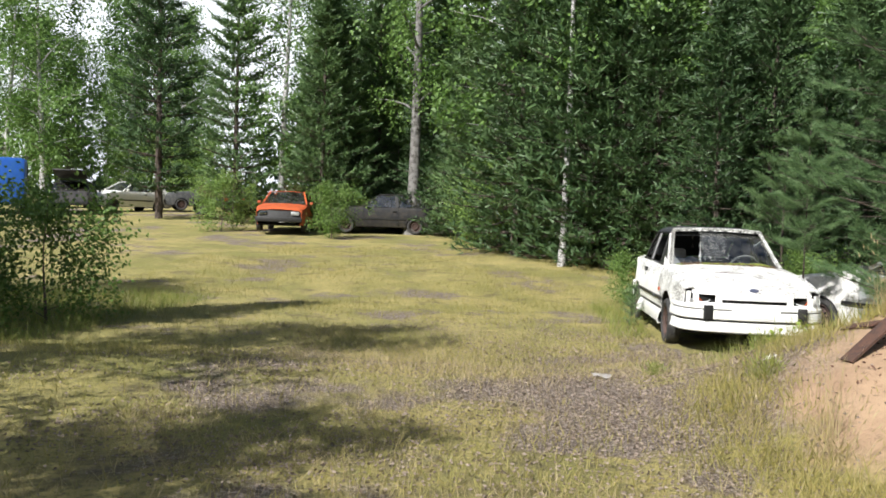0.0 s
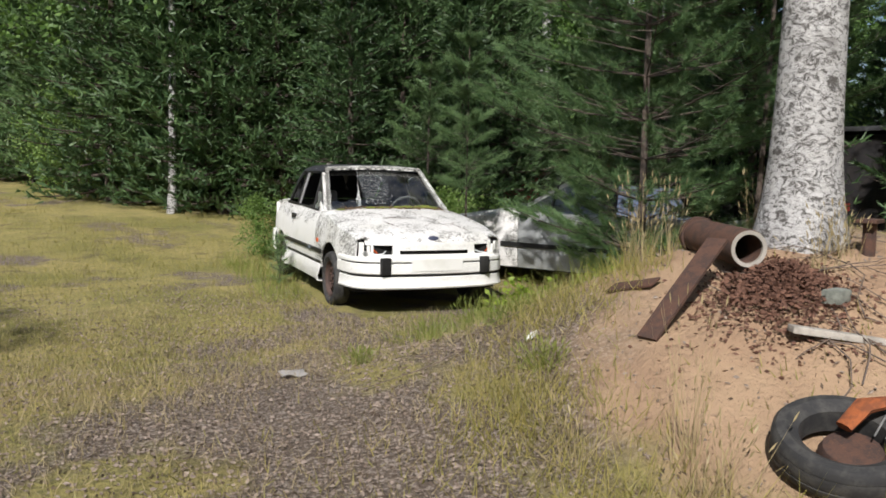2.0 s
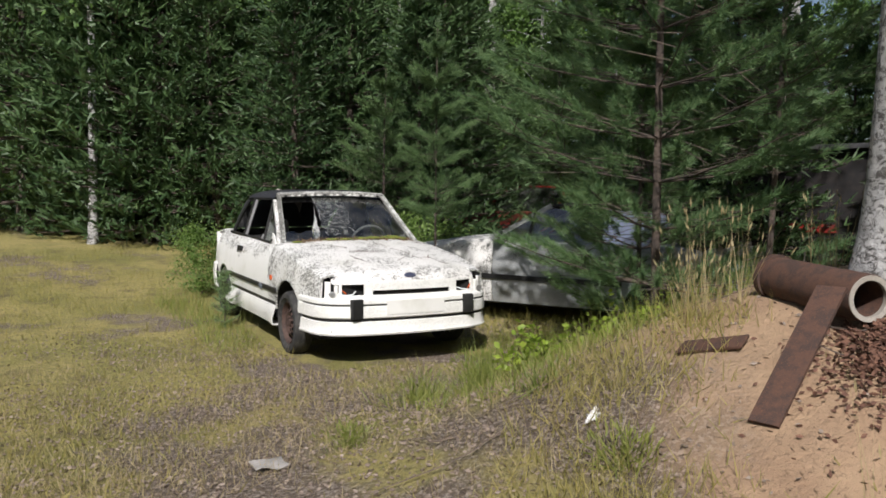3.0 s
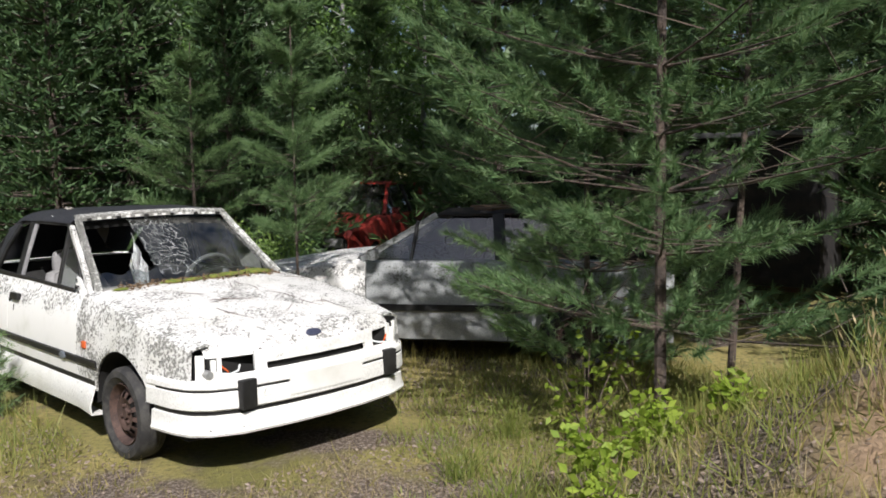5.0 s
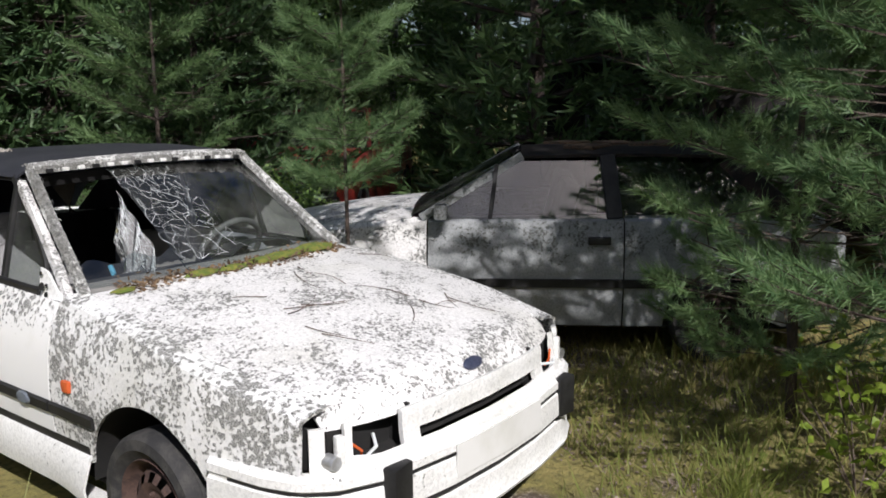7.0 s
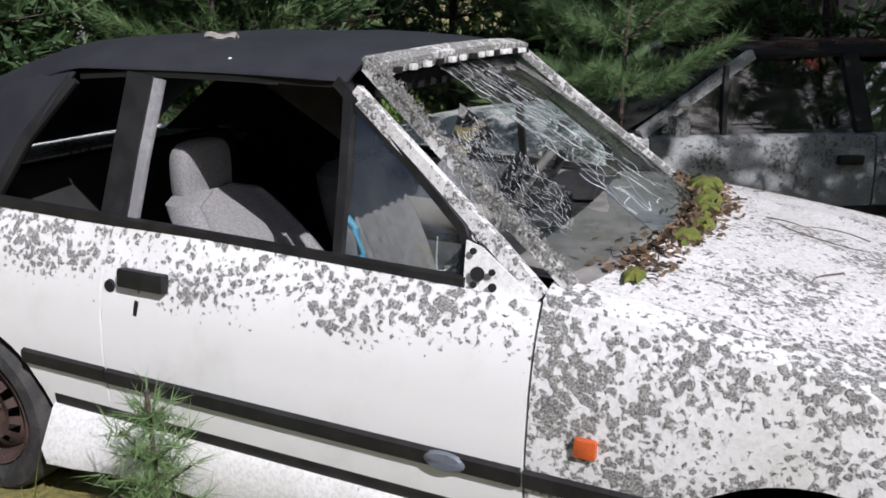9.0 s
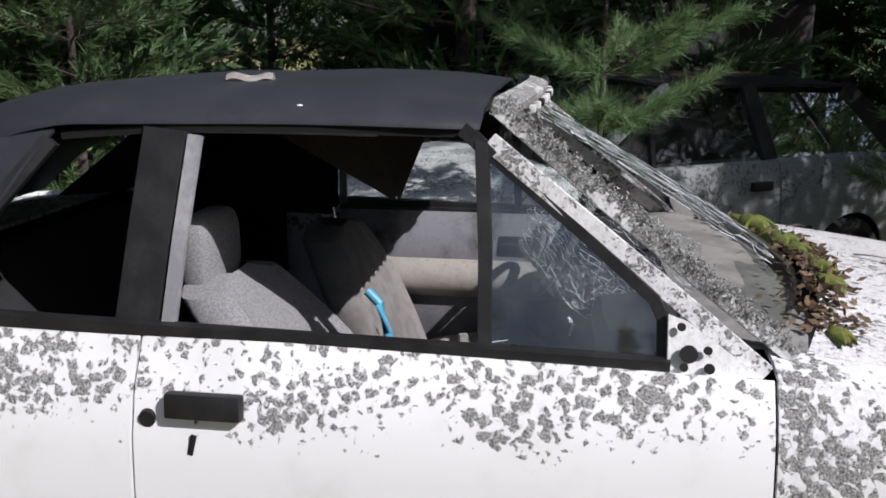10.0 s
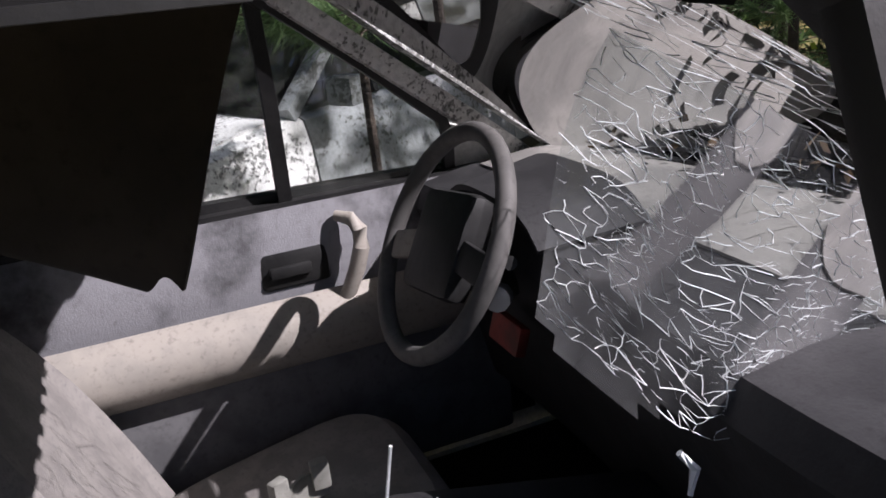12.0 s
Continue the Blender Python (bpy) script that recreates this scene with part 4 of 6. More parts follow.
def bar_strip(s, y0, y1, z0, z1, out, n=14):
    """A rubbing strip that follows the body side."""
    g = Geo()
    prof = [(0, z0), (out, z0 + .006), (out, z1 - .006), (0, z1)]
    ys = np.linspace(y0, y1, n)
    for y in ys:
        for o, z in prof:
            g.v.append((s * (half_width(y, z) + o), y, z))
    for i in range(n - 1):
        for j in range(3):
            a = i * 4 + j
            g.f.append((a, a + 4, a + 5, a + 1))
    g.f.append((0, 1, 2, 3))
    g.f.append(tuple((n - 1) * 4 + k for k in range(4)))
    return g


def nose_path(k):
    """Plan of the bumper, from one wheel arch (k = -1) round the nose to the other (k = 1)."""
    a = abs(k)
    s = 1 if k > 0 else -1
    x = lerp(a, (0, .25, .5, .68, .78, .86, 1.0), (0, .27, .53, .68, .755, .79, .815))
    y = lerp(a, (0, .25, .5, .68, .78, .86, 1.0), (-2.075, -2.063, -2.025, -1.955, -1.87, -1.76, -1.535))
    return s * x, y


def nose_normal(k):
    x0, y0 = nose_path(max(-1, k - .03))
    x1, y1 = nose_path(min(1, k + .03))
    dx, dy = x1 - x0, y1 - y0
    L = math.hypot(dx, dy)
    return dy / L, -dx / L


def sweep_nose(profile, k0=-1.0, k1=1.0, n=56, flip=1, skip=None, tuck=False):
    """profile: (outwards, z)."""
    def fn(u, v):
        k = k0 + (k1 - k0) * u
        x, y = nose_path(k)
        nx, ny = nose_normal(k)
        i = min(len(profile) - 1, int(round(v * (len(profile) - 1))))
        o, z = profile[i]
        if tuck:
            o *= 1 - smooth(.60, .85, abs(k))
        return flip * (x + nx * o), flip * (y + ny * o), z
    return Geo().grid(fn, n, len(profile) - 1, skip)


def bonnet(u, v):
    """u across from right to left, v from nose to windscreen."""
    t = 2 * u - 1
    yf, yr = -2.00 + .095 * t * t + .03 * abs(t) ** 6, -.66 - .15 * (1 - t * t)
    y = yf + (yr - yf) * v
    hw = half_width(y, fender_top(y)) - .085
    z = fender_top(y) + .032 + .048 * (1 - t * t) - .074 * max(0, 1 - v / .09) ** 2 - .020 * (1 - t * t) * max(0, 1 - v / .35)
    z += .008 * math.exp(-((abs(t) - .52) / .07) ** 2)
    return t * hw, y, z


def screen_pt(u, v):
    """The windscreen's surface: u from the right pillar to the left, v from foot to header."""
    t = 2 * u - 1
    y0, y1 = -.60 - .19 * (1 - t * t), -.03 - .05 * (1 - t * t)
    hw = .668 + (.535 - .668) * v
    z0, z1 = .915 + .035 * (1 - t * t), 1.347 + .018 * (1 - t * t)
    return t * hw, y0 + (y1 - y0) * v, z0 + (z1 - z0) * v + .012 * math.sin(math.pi * v)


def roof_z(y):
    return lerp(y, (-.08, .1, .4, .75, 1.0, 1.2, 1.4, 1.55, 1.7), (1.388, 1.404, 1.416, 1.410, 1.385, 1.34, 1.255, 1.13, .955))


def wheel(parent, x, y, s, rim_mat=RIM_RUST, R=.275, z=HUB_Z, flat=0.0):
    root = new("wheel")
    root.parent = parent
    root.matrix_local = Matrix.Translation((x, y, z)) @ Matrix.Rotation(radians(90 * s), 4, "Y")
    t = tyre_part(root, R, .17, .175, Matrix())
    rim = Geo().lathe([(.0, .055), (.03, .058), (.034, .045), (.062, .040), (.075, .052), (.098, .058), (.128, .040), (.146, .012), (.158, .022), (.168, .055), (.180, .068), (.184, .05), (.184, -.06)], 48, Matrix(), lambda k, j: j == 5 and k % 4 in (0, 1))
    part("rim", rim, rim_mat, root, "rust-brown steel rim with round slots")
    part("hub_backing", Geo().lathe([(.0, .0), (.17, .0), (.17, -.02), (.0, -.02)], 24, Matrix()), DARK, root)
    for k in range(4):
        a = k * math.pi / 2 + .4
        part("wheel_nut", Geo().lathe([(.0, .062), (.010, .06), (.011, .035)], 6, Matrix.Translation((.05 * math.cos(a), .05 * math.sin(a), 0))), RIM_RUST, root)
    return root


def seat(parent, x, y, lean, cloth, tall, rest_at, name="front_seat"):
    root = new(name)
    root.parent = parent
    root.matrix_local = Matrix.Translation((x, y, 0))

    def cushion(u, v):
        a = 2 * math.pi * u
        w, d = .25 - .02 * abs(2 * v - 1), .27
        z = .30 + .17 * v
        k = .82 + .18 * math.sin(math.pi * v) ** .5
        cx, cy = math.copysign(abs(math.cos(a)) ** .45, math.cos(a)), math.copysign(abs(math.sin(a)) ** .45, math.sin(a))
        return cx * w * k, cy * d * k, z + .04 * (-cy) * v + .025 * abs(cx) ** 3 * v
    g = Geo().grid(cushion, 32, 8)
    g.poly(*[cushion(i / 32, 1) for i in range(32)])
    part("seat_cushion", g, cloth, root)

    def back(u, v):
        a = 2 * math.pi * u
        cx, cy = math.copysign(abs(math.cos(a)) ** .5, math.cos(a)), math.copysign(abs(math.sin(a)) ** .5, math.sin(a))
        k = 1 - .34 * max(0, v - .55) ** 1.6 / .45 ** 1.6
        k *= math.sqrt(max(0.02, 1 - max(0, (v - .93) / .075) ** 2))
        hgt = tall * v
        th = .075 - .02 * v
        return cx * .25 * k, .24 + hgt * lean + cy * th * (1 + .35 * (abs(cx) > .8)) - .02 * math.sin(3 * v), .40 + hgt
    part("seat_back", Geo().grid(back, 32, 18), cloth, root)
    hy, hz = (rest_at[0] - y, rest_at[1]) if rest_at else (0, 0)

    def rest(u, v):
        a, b = 2 * math.pi * u, math.pi * v
        cx, cy = math.copysign(abs(math.cos(a)) ** .5, math.cos(a)), math.copysign(abs(math.sin(a)) ** .6, math.sin(a))
        r = math.sin(b) ** .45 if 0 < v < 1 else 0.0
        return cx * .12 * r, hy + cy * .042 * r, hz + .10 * math.copysign(abs(math.cos(b)) ** .6, math.cos(b)) * -1
    if rest_at:
        part("headrest", Geo().grid(rest, 24, 12), cloth, root)
    part("seat_base", Geo().box((0, 0, .235), (.40, .46, .14), None, .02), DARK, root)
    return root


def crack_net(seed, nu, nv, box, pt, r, keep):
    """Crazing: a net of straight fractures between jittered nodes of the sheet pt(u, v)."""
    rg = np.random.default_rng(seed)
    u0, u1, v0, v1 = box
    N = {}
    for i in range(nu + 1):
        for j in range(nv + 1):
            N[i, j] = (u0 + (u1 - u0) * (i + rg.uniform(-.48, .48)) / nu, v0 + (v1 - v0) * (j + rg.uniform(-.48, .48)) / nv)
    g = Geo()
    for (i, j), p in N.items():
        for di, dj, odds in ((1, 0, .8), (0, 1, .8), (1, 1, .35), (1, -1, .25)):
            q = N.get((i + di, j + dj))
            if q is None or rg.random() > odds * keep((p[0] + q[0]) / 2, (p[1] + q[1]) / 2):
                continue
            mid = ((p[0] + q[0]) / 2 + rg.normal() * .004, (p[1] + q[1]) / 2 + rg.normal() * .004)
            a = r * rg.choice((.5, .8, 1.0, 1.7))
            g.tube([pt(*p), pt(*mid), pt(*q)], a, 3, False)
    return g


def fabric_side(s):
    """Rear quarter of the hood, from the roof edge down to the belt."""
    def fn(u, v):
        yt, yb = .87 + .41 * u, 1.135 + .50 * u
        zt, zb = 1.312 - .10 * u ** 2, .935
        y = yt + (yb - yt) * v
        z = zt + (zb - zt) * v
        x = (.600 - .03 * u) + (.720 - .600) * v ** .8 - .13 * u * u * v
        return s * x, y, z
    return Geo().grid(fn, 12, 10)


def convertible():
    car = thing("convertible_car", "abandoned white convertible with a black roof, covered in grey lichen", "car")
    # sides
    for s, side in ((-1, "right"), (1, "left")):
        f = part("front_wing", side_panel(s, -1.87, DOOR0 - .006, fender_top, .085), WHITE_WING, car, "white front wing thick with lichen", .012)
        if s < 0:
            part("side_repeater", Geo().box((s * (half_width(-.72, .615) + .004), -.722, .615), (.022, .05, .045), None, .008), AMBER, f, "orange indicator lens")
        d = part("door", side_panel(s, DOOR0, DOOR1, belt), WHITE, car, "white door with a band of lichen", .016)
        part("door_inner", Geo().grid(lambda u, v: (s * (.735 - .015 * v), DOOR0 + .03 + (DOOR1 - DOOR0 - .06) * u, .30 + .60 * v), 6, 6), DASH, d, "", .01)
        if s < 0:
            part("strip_badge", Geo().lathe([(0, .010), (.8, .008), (1, 0)], 24, Matrix.Translation((s * (half_width(-.40, .505) + .012), -.40, .507)) @ Matrix.Rotation(radians(-90), 4, "Y") @ Matrix.Diagonal((.026, .055, 1, 1))), simple("blue_grey_plastic", (.12, .14, .17), (.16, .18, .2), .5), d, "blue-grey oval blister on the strip")
            hx = half_width(.48, .80)
            part("door_handle", Geo().box((s * (hx + .012), .485, .803), (.03, .155, .052), Matrix.Rotation(.12, 4, "Y"), .008), BLACK_TRIM, d, "black plastic door handle")
            part("door_lock", Geo().lathe([(0, .012), (.017, .012), (.020, 0)], 16, Matrix.Translation((s * hx, .606, .768)) @ Matrix.Rotation(radians(-90), 4, "Y")), BLACK_TRIM, d)
            part("dent_scratch", Geo().box((s * (half_width(.51, .725) + .001), .512, .722), (.004, .012, .045), Matrix.Rotation(.25, 4, "X"), .001), BLACK_TRIM, d)
        part("quarter_panel", side_panel(s, DOOR1 + .006, 1.32, belt), WHITE, car, "white rear quarter panel", .012)
        part("rear_wing", side_panel(s, 1.32, 1.98, belt, .05), WHITE, car, "white rear wing", .012)
        part("rubbing_strip", bar_strip(s, -.885, DOOR0 - .004, .482, .530, .012), BLACK_TRIM, car)
        part("rubbing_strip", bar_strip(s, DOOR0 + .004, DOOR1 - .004, .482, .530, .014), BLACK_TRIM, car)
        part("rubbing_strip", bar_strip(s, DOOR1 + .004, .955, .482, .530, .012), BLACK_TRIM, car)
        part("lower_groove", bar_strip(s, -.82, .86, .362, .400, .003), BLACK_TRIM, car)

        def sill(u, v):
            y = -.83 + 1.70 * u
            fl = .05 * smooth(.55, .88, y) + .03 * smooth(-.55, -.85, y)
            prof = ((.0, .372), (.018, .35), (.022 + fl, .245), (.012 + fl, .19), (-.06, .18))
            o, z = prof[int(round(v * 4))]
            return s * (half_width(y, .34) + o), y, z
        part("sill_skirt", Geo().grid(sill, 20, 4), WHITE_CLEAN, car, "dirty white side skirt", .008)
        # belt rail and window frame
        part("belt_rail", Geo().beam([(s * .728, y, belt(y) + .004) for y in np.linspace(-.40, 1.15, 10)], .03, .026), BLACK_TRIM, car)
        part("window_post", Geo().beam([(s * .708, -.052, .900), (s * .655, -.045, 1.11), (s * .598, -.030, 1.305)], .020, .025), BLACK_TRIM, car)
        part("window_post", Geo().beam([(s * .715, .662, .91), (s * .658, .643, 1.11), (s * .597, .622, 1.315)], .026, .088), BLACK_TRIM, car)
        part("window_seal", Geo().beam([(s * .724, .594, .90), (s * .668, .577, 1.10), (s * .605, .557, 1.305)], .020, .026), simple("pale_grey_rubber", (.33, .33, .34), (.22, .22, .23), .7), car, "pale grey weathered window seal")
        part("window_post", Geo().beam([(s * .715, 1.13, .935), (s * .662, 1.02, 1.12), (s * .600, .88, 1.29)], .022, .034), BLACK_TRIM, car)
        part("quarter_frame", Geo().beam([(s * .714, -.392, .90), (s * .692, -.388, .985), (s * .682, -.372, 1.02), (s * .638, -.223, 1.142), (s * .600, -.046, 1.28)], .02, .022), BLACK_TRIM, car)
        qg = part("quarter_glass", Geo().poly((s * .714, -.385, .898), (s * .712, -.052, .898), (s * .600, -.04, 1.28), (s * .686, -.375, 1.005)), GLASS_DIRTY if s < 0 else GLASS, car, "dusty triangular front window")
        qg.visible_shadow = False
        if s > 0:
            wg = part("door_glass", Geo().grid(lambda u, v: (s * (.712 - .115 * v), -.03 + .58 * u, .93 + .36 * v), 2, 2), GLASS, car)
            wg.visible_shadow = False
        mp = part("mirror_plate", Geo().poly((s * .738, -.396, .893), (s * .716, -.394, 1.004), (s * .712, -.43, .990), (s * .735, -.57, .893)), WHITE_CLEAN, car, "white mirror plate with open bolt holes", .012)
        if s < 0:
            for y, z, r in ((-.432, .936, .017), (-.417, .985, .008), (-.466, .944, .008), (-.424, .911, .008), (-.470, .911, .010)):
                part("bolt_hole", Geo().lathe([(0, .0), (r, .0), (r, -.004)], 14, Matrix.Translation((-.7505 + (z - .893) * .20, y, z)) @ Matrix.Rotation(radians(-78), 4, "Y")), DARK, mp)
        # pillars: an outer skin and the screen frame inside it
        part("pillar", Geo().beam([(s * .712, -.578, .893), (s * .674, -.451, .992), (s * .629, -.225, 1.165), (s * .593, -.045, 1.303)], .030, .036, (1, .4, .2)), WHITE_POST, car, "white windscreen pillar")
        part("pillar", Geo().beam([(s * .678, -.635, .918), (s * .640, -.475, 1.038), (s * .600, -.265, 1.198), (s * .556, -.060, 1.362)], .036, .030, (1, .4, .2)), CRUST, car, "screen frame crusted with lichen")
        part("corner_cover", Geo().beam([(s * .586, .008, 1.326), (s * .592, -.018, 1.306), (s * .600, -.052, 1.272)], .030, .028, (1, .3, .2)), BLACK_TRIM, car, "black rubber corner piece")
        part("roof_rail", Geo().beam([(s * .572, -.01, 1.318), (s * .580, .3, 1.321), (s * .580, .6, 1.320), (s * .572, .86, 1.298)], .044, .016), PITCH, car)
        part("rail_gasket", Geo().beam([(s * .600, .18, 1.311), (s * .601, .3, 1.313), (s * .600, .60, 1.312)], .003, .004), BLACK_TRIM, car)
        part("hood_side", fabric_side(s), SOFT_TOP, car, "", .006)
        for yh in (-HUB_Y, HUB_Y):
            wheel(car, s * .745, yh, s)
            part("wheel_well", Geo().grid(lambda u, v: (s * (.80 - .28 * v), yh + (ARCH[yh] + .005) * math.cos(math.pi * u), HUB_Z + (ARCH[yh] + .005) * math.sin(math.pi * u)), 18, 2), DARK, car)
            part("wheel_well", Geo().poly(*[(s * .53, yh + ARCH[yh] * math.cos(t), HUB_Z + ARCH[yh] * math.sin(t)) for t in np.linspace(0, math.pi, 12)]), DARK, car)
    # header over the screen, with clip rests
    part("header", Geo().beam([(x, -.070 - .05 * (1 - (x / .55) ** 2), 1.364 + .018 * (1 - (x / .55) ** 2)) for x in np.linspace(-.56, .56, 15)], .05, .034, (0, 1, .3)), CRUST, car, "screen header crusted with lichen")
    for i in range(16):
        x = -.50 + i * .066
        part("trim_clip", Geo().box((x, -.104 - .05 * (1 - (x / .55) ** 2), 1.350 + .018 * (1 - (x / .55) ** 2)), (.030, .014, .016), Matrix.Rotation(.1 * math.sin(i * 3), 4, "Z"), .003), WHITE_CLEAN if i % 3 else BLACK_TRIM, car)
    # bonnet
    b = part("bonnet", Geo().grid(bonnet, 28, 40), WHITE_HOOD, car, "white bonnet covered in grey lichen", .012)
    ex, ey, ez = bonnet(.5, .035)
    part("emblem", Geo().lathe([(0, .006), (.8, .006), (1, 0)], 28, Matrix.Translation((.0, ey - .004, ez + .002)) @ Matrix.Rotation(radians(58), 4, "X") @ Matrix.Diagonal((.056, .024, 1, 1))), EMBLEM, b, "small blue-grey oval badge")
    part("cowl", Geo().grid(lambda u, v: ((2 * u - 1) * .70, -.58 - .24 * (1 - (2 * u - 1) ** 2) - .07 * v + .05, .905 + .032 * (1 - (2 * u - 1) ** 2) - .012 * math.sin(math.pi * v)), 20, 4), DARK, car, "", .006)
    # front mask with the empty lamp openings
    prof = [(-.055, .69), (-.05, .672), (-.05, .655), (-.05, .635), (-.048, .615), (-.045, .595), (-.04, .58), (-.03, .565), (-.02, .55)]
    part("front_mask", sweep_nose(prof, -.75, .75, 112, 1, lambda u, v: .405 < abs(u * 1.5 - .75) < .60 and .05 < v < .74 or .635 < abs(u * 1.5 - .75) < .705 and .05 < v < .62 or (abs(u * 1.5 - .75) < .33 and .50 < v < .74), True), WHITE_CLEAN, car, "white front panel with empty lamp holes", .02)
    for s in (-1, 1):
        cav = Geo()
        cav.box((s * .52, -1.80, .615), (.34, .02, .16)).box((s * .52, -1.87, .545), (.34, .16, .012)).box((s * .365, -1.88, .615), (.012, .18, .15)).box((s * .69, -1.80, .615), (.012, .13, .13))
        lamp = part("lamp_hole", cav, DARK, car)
        part("lamp_bracket", Geo().box((s * .640, -1.930, .612), (.030, .03, .10), Matrix.Rotation(.3 * s, 4, "Z"), .008), WHITE_CLEAN, lamp)
        part("lamp_socket", Geo().lathe([(0, .02), (.022, .02), (.026, -.02), (.018, -.03)], 14, Matrix.Translation((s * .668, -1.925, .585)) @ Matrix.Rotation(radians(90), 4, "X")), ALLOY, lamp)
        part("lamp_cable", Geo().tube([(s * .61, -1.94, .585), (s * .56, -1.965, .578), (s * .50, -1.95, .585), (s * .46, -1.90, .60)], .006, 6), CRACK, lamp)
        part("lamp_cable", Geo().tube([(s * .59, -1.93, .62), (s * .56, -1.945, .59), (s * .55, -1.93, .56)], .005, 6), AMBER, lamp)
    part("grille_slot", sweep_nose([(-.075, .615), (-.075, .572)], -.33, .33, 16), DARK, car, "", .005)
    # bumper
    bp = [(-.03, .555), (.0, .553), (.012, .54), (.014, .515), (.006, .508), (.006, .498), (.014, .492), (.018, .44), (.018, .405), (.004, .396), (-.012, .39)]
    part("front_bumper", sweep_nose(bp, -1, 1, 60), WHITE_CLEAN, car, "white ribbed front bumper", .015)
    part("bumper_gap", sweep_nose([(-.004, .398), (-.006, .362)], -.97, .97, 50), BLACK_TRIM, car, "black gap line along the bumper", .01)
    sp = [(-.01, .372), (.006, .366), (.008, .338), (.014, .285), (.022, .274), (.016, .260), (-.03, .250)]
    part("front_spoiler", sweep_nose(sp, -.98, .98, 60), WHITE_CLEAN, car, "white lower front spoiler", .012)
    part("bumper_groove", sweep_nose([(.008, .508), (.008, .497)], -.95, .95, 50), BLACK_TRIM, car, "", .003)
    for s in (-1, 1):
        k = s * .475
        x, y = nose_path(k)
        part("overrider", Geo().box((x, y - .012, .474), (.098, .05, .158), Matrix.Rotation(-s * .13, 4, "Z"), .008), BLACK_TRIM, car, "black rubber bumper pad")
    part("plate_panel", Geo().grid(lambda u, v: ((u - .5) * .52, nose_path((u - .5) * .5)[1] - .024, .425 + .115 * v), 12, 3), lichen_paint("smeared_white_panel", (.74, .74, .72), .05), car, "blank whitish plate panel", .006)
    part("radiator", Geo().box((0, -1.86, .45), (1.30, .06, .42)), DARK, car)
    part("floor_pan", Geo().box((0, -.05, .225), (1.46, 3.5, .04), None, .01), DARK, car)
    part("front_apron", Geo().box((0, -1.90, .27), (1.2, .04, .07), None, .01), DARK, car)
    # rear
    part("boot_lid", Geo().grid(lambda u, v: ((2 * u - 1) * .70, 1.42 + .56 * v, .945 - .03 * v - .04 * max(0, v - .85) / .15 + .02 * (1 - (2 * u - 1) ** 2)), 16, 10), WHITE, car, "white boot lid", .012)
    part("rear_panel", Geo().grid(lambda u, v: ((2 * u - 1) * .73, 1.975 - .04 * (2 * u - 1) ** 2, .30 + .60 * v), 14, 6), WHITE_CLEAN, car, "", .015)
    part("rear_bumper", sweep_nose([(-.02, .56), (.02, .55), (.03, .45), (.02, .30), (-.02, .27)], -1, 1, 50, -1), WHITE_CLEAN, car, "white rear bumper", .015)

    # black roof
    def roof(u, v):
        t = math.sin(math.pi * (u - .5))
        y = -.035 + 1.33 * v
        hw = .606 - .04 * smooth(.85, 1.3, y) - .008 * (1 - smooth(-.04, .06, y))
        edge_z = 1.327 + .004 * math.sin(5 * y) - .10 * smooth(.80, 1.28, y)
        top = roof_z(y)
        k = abs(t) ** 5.5 * .55 + .45 * (1 - math.sqrt(max(0, 1 - abs(t) ** 9)))
        sag = .005 * math.sin(8 * y) * math.sin(math.pi * u) + .0025 * noise.noise((y * 9, u * 14, 3)) * (1 - k)
        return t * hw, y + .01 * k, top * (1 - k) + edge_z * k + sag
    part("soft_top", Geo().grid(roof, 44, 44), SOFT_TOP, car, "taut black vinyl roof", .008)

    def back(u, v):
        t = 2 * u - 1
        y = 1.25 + .44 * v
        hw = .555 + .02 * v
        return t * hw, y - .05 * abs(t) ** 3 * (1 - v), roof_z(y) - .10 * abs(t) ** 3 * (1 - v)
    part("soft_top_back", Geo().grid(back, 20, 10), SOFT_TOP, car, "", .008)
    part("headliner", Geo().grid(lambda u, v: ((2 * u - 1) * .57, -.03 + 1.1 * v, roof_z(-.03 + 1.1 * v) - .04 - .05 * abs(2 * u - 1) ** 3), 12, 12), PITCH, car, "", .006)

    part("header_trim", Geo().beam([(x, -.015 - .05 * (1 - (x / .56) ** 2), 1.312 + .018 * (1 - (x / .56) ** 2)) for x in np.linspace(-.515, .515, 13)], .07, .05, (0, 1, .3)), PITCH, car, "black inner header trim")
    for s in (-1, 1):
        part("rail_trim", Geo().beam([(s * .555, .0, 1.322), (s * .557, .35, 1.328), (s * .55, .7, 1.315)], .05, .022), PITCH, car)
    # windscreen: clear pane, a torn hole and a crazed part that has sagged inwards
    def pane(u, v):
        return screen_pt(.285 + .70 * u, .02 + .95 * v)
    ws = part("windscreen", Geo().grid(pane, 18, 14), glass_mat("windscreen_glass", (.66, .75, .76), .01, .09, ior=1.9), car, "windscreen, cracked and torn on one side")
    ws.visible_shadow = False
    low = part("windscreen_foot", Geo().grid(lambda u, v: screen_pt(.02 + .27 * u, .02 + (.17 + .03 * math.sin(14 * u)) * v), 14, 4), GLASS_DIRTY, car, "strip of broken glass left at the foot")
    low.visible_shadow = False
    cr = crack_net(501, 11, 16, (.29, .56, .10, .96), screen_pt, .0006, lambda u, v: 1.0 - 3.4 * max(0, u - .34) * (1.2 - .5 * v))
    tagged(part("screen_cracks", cr, CRACK, car, "white web of cracks"), kind="stuff")

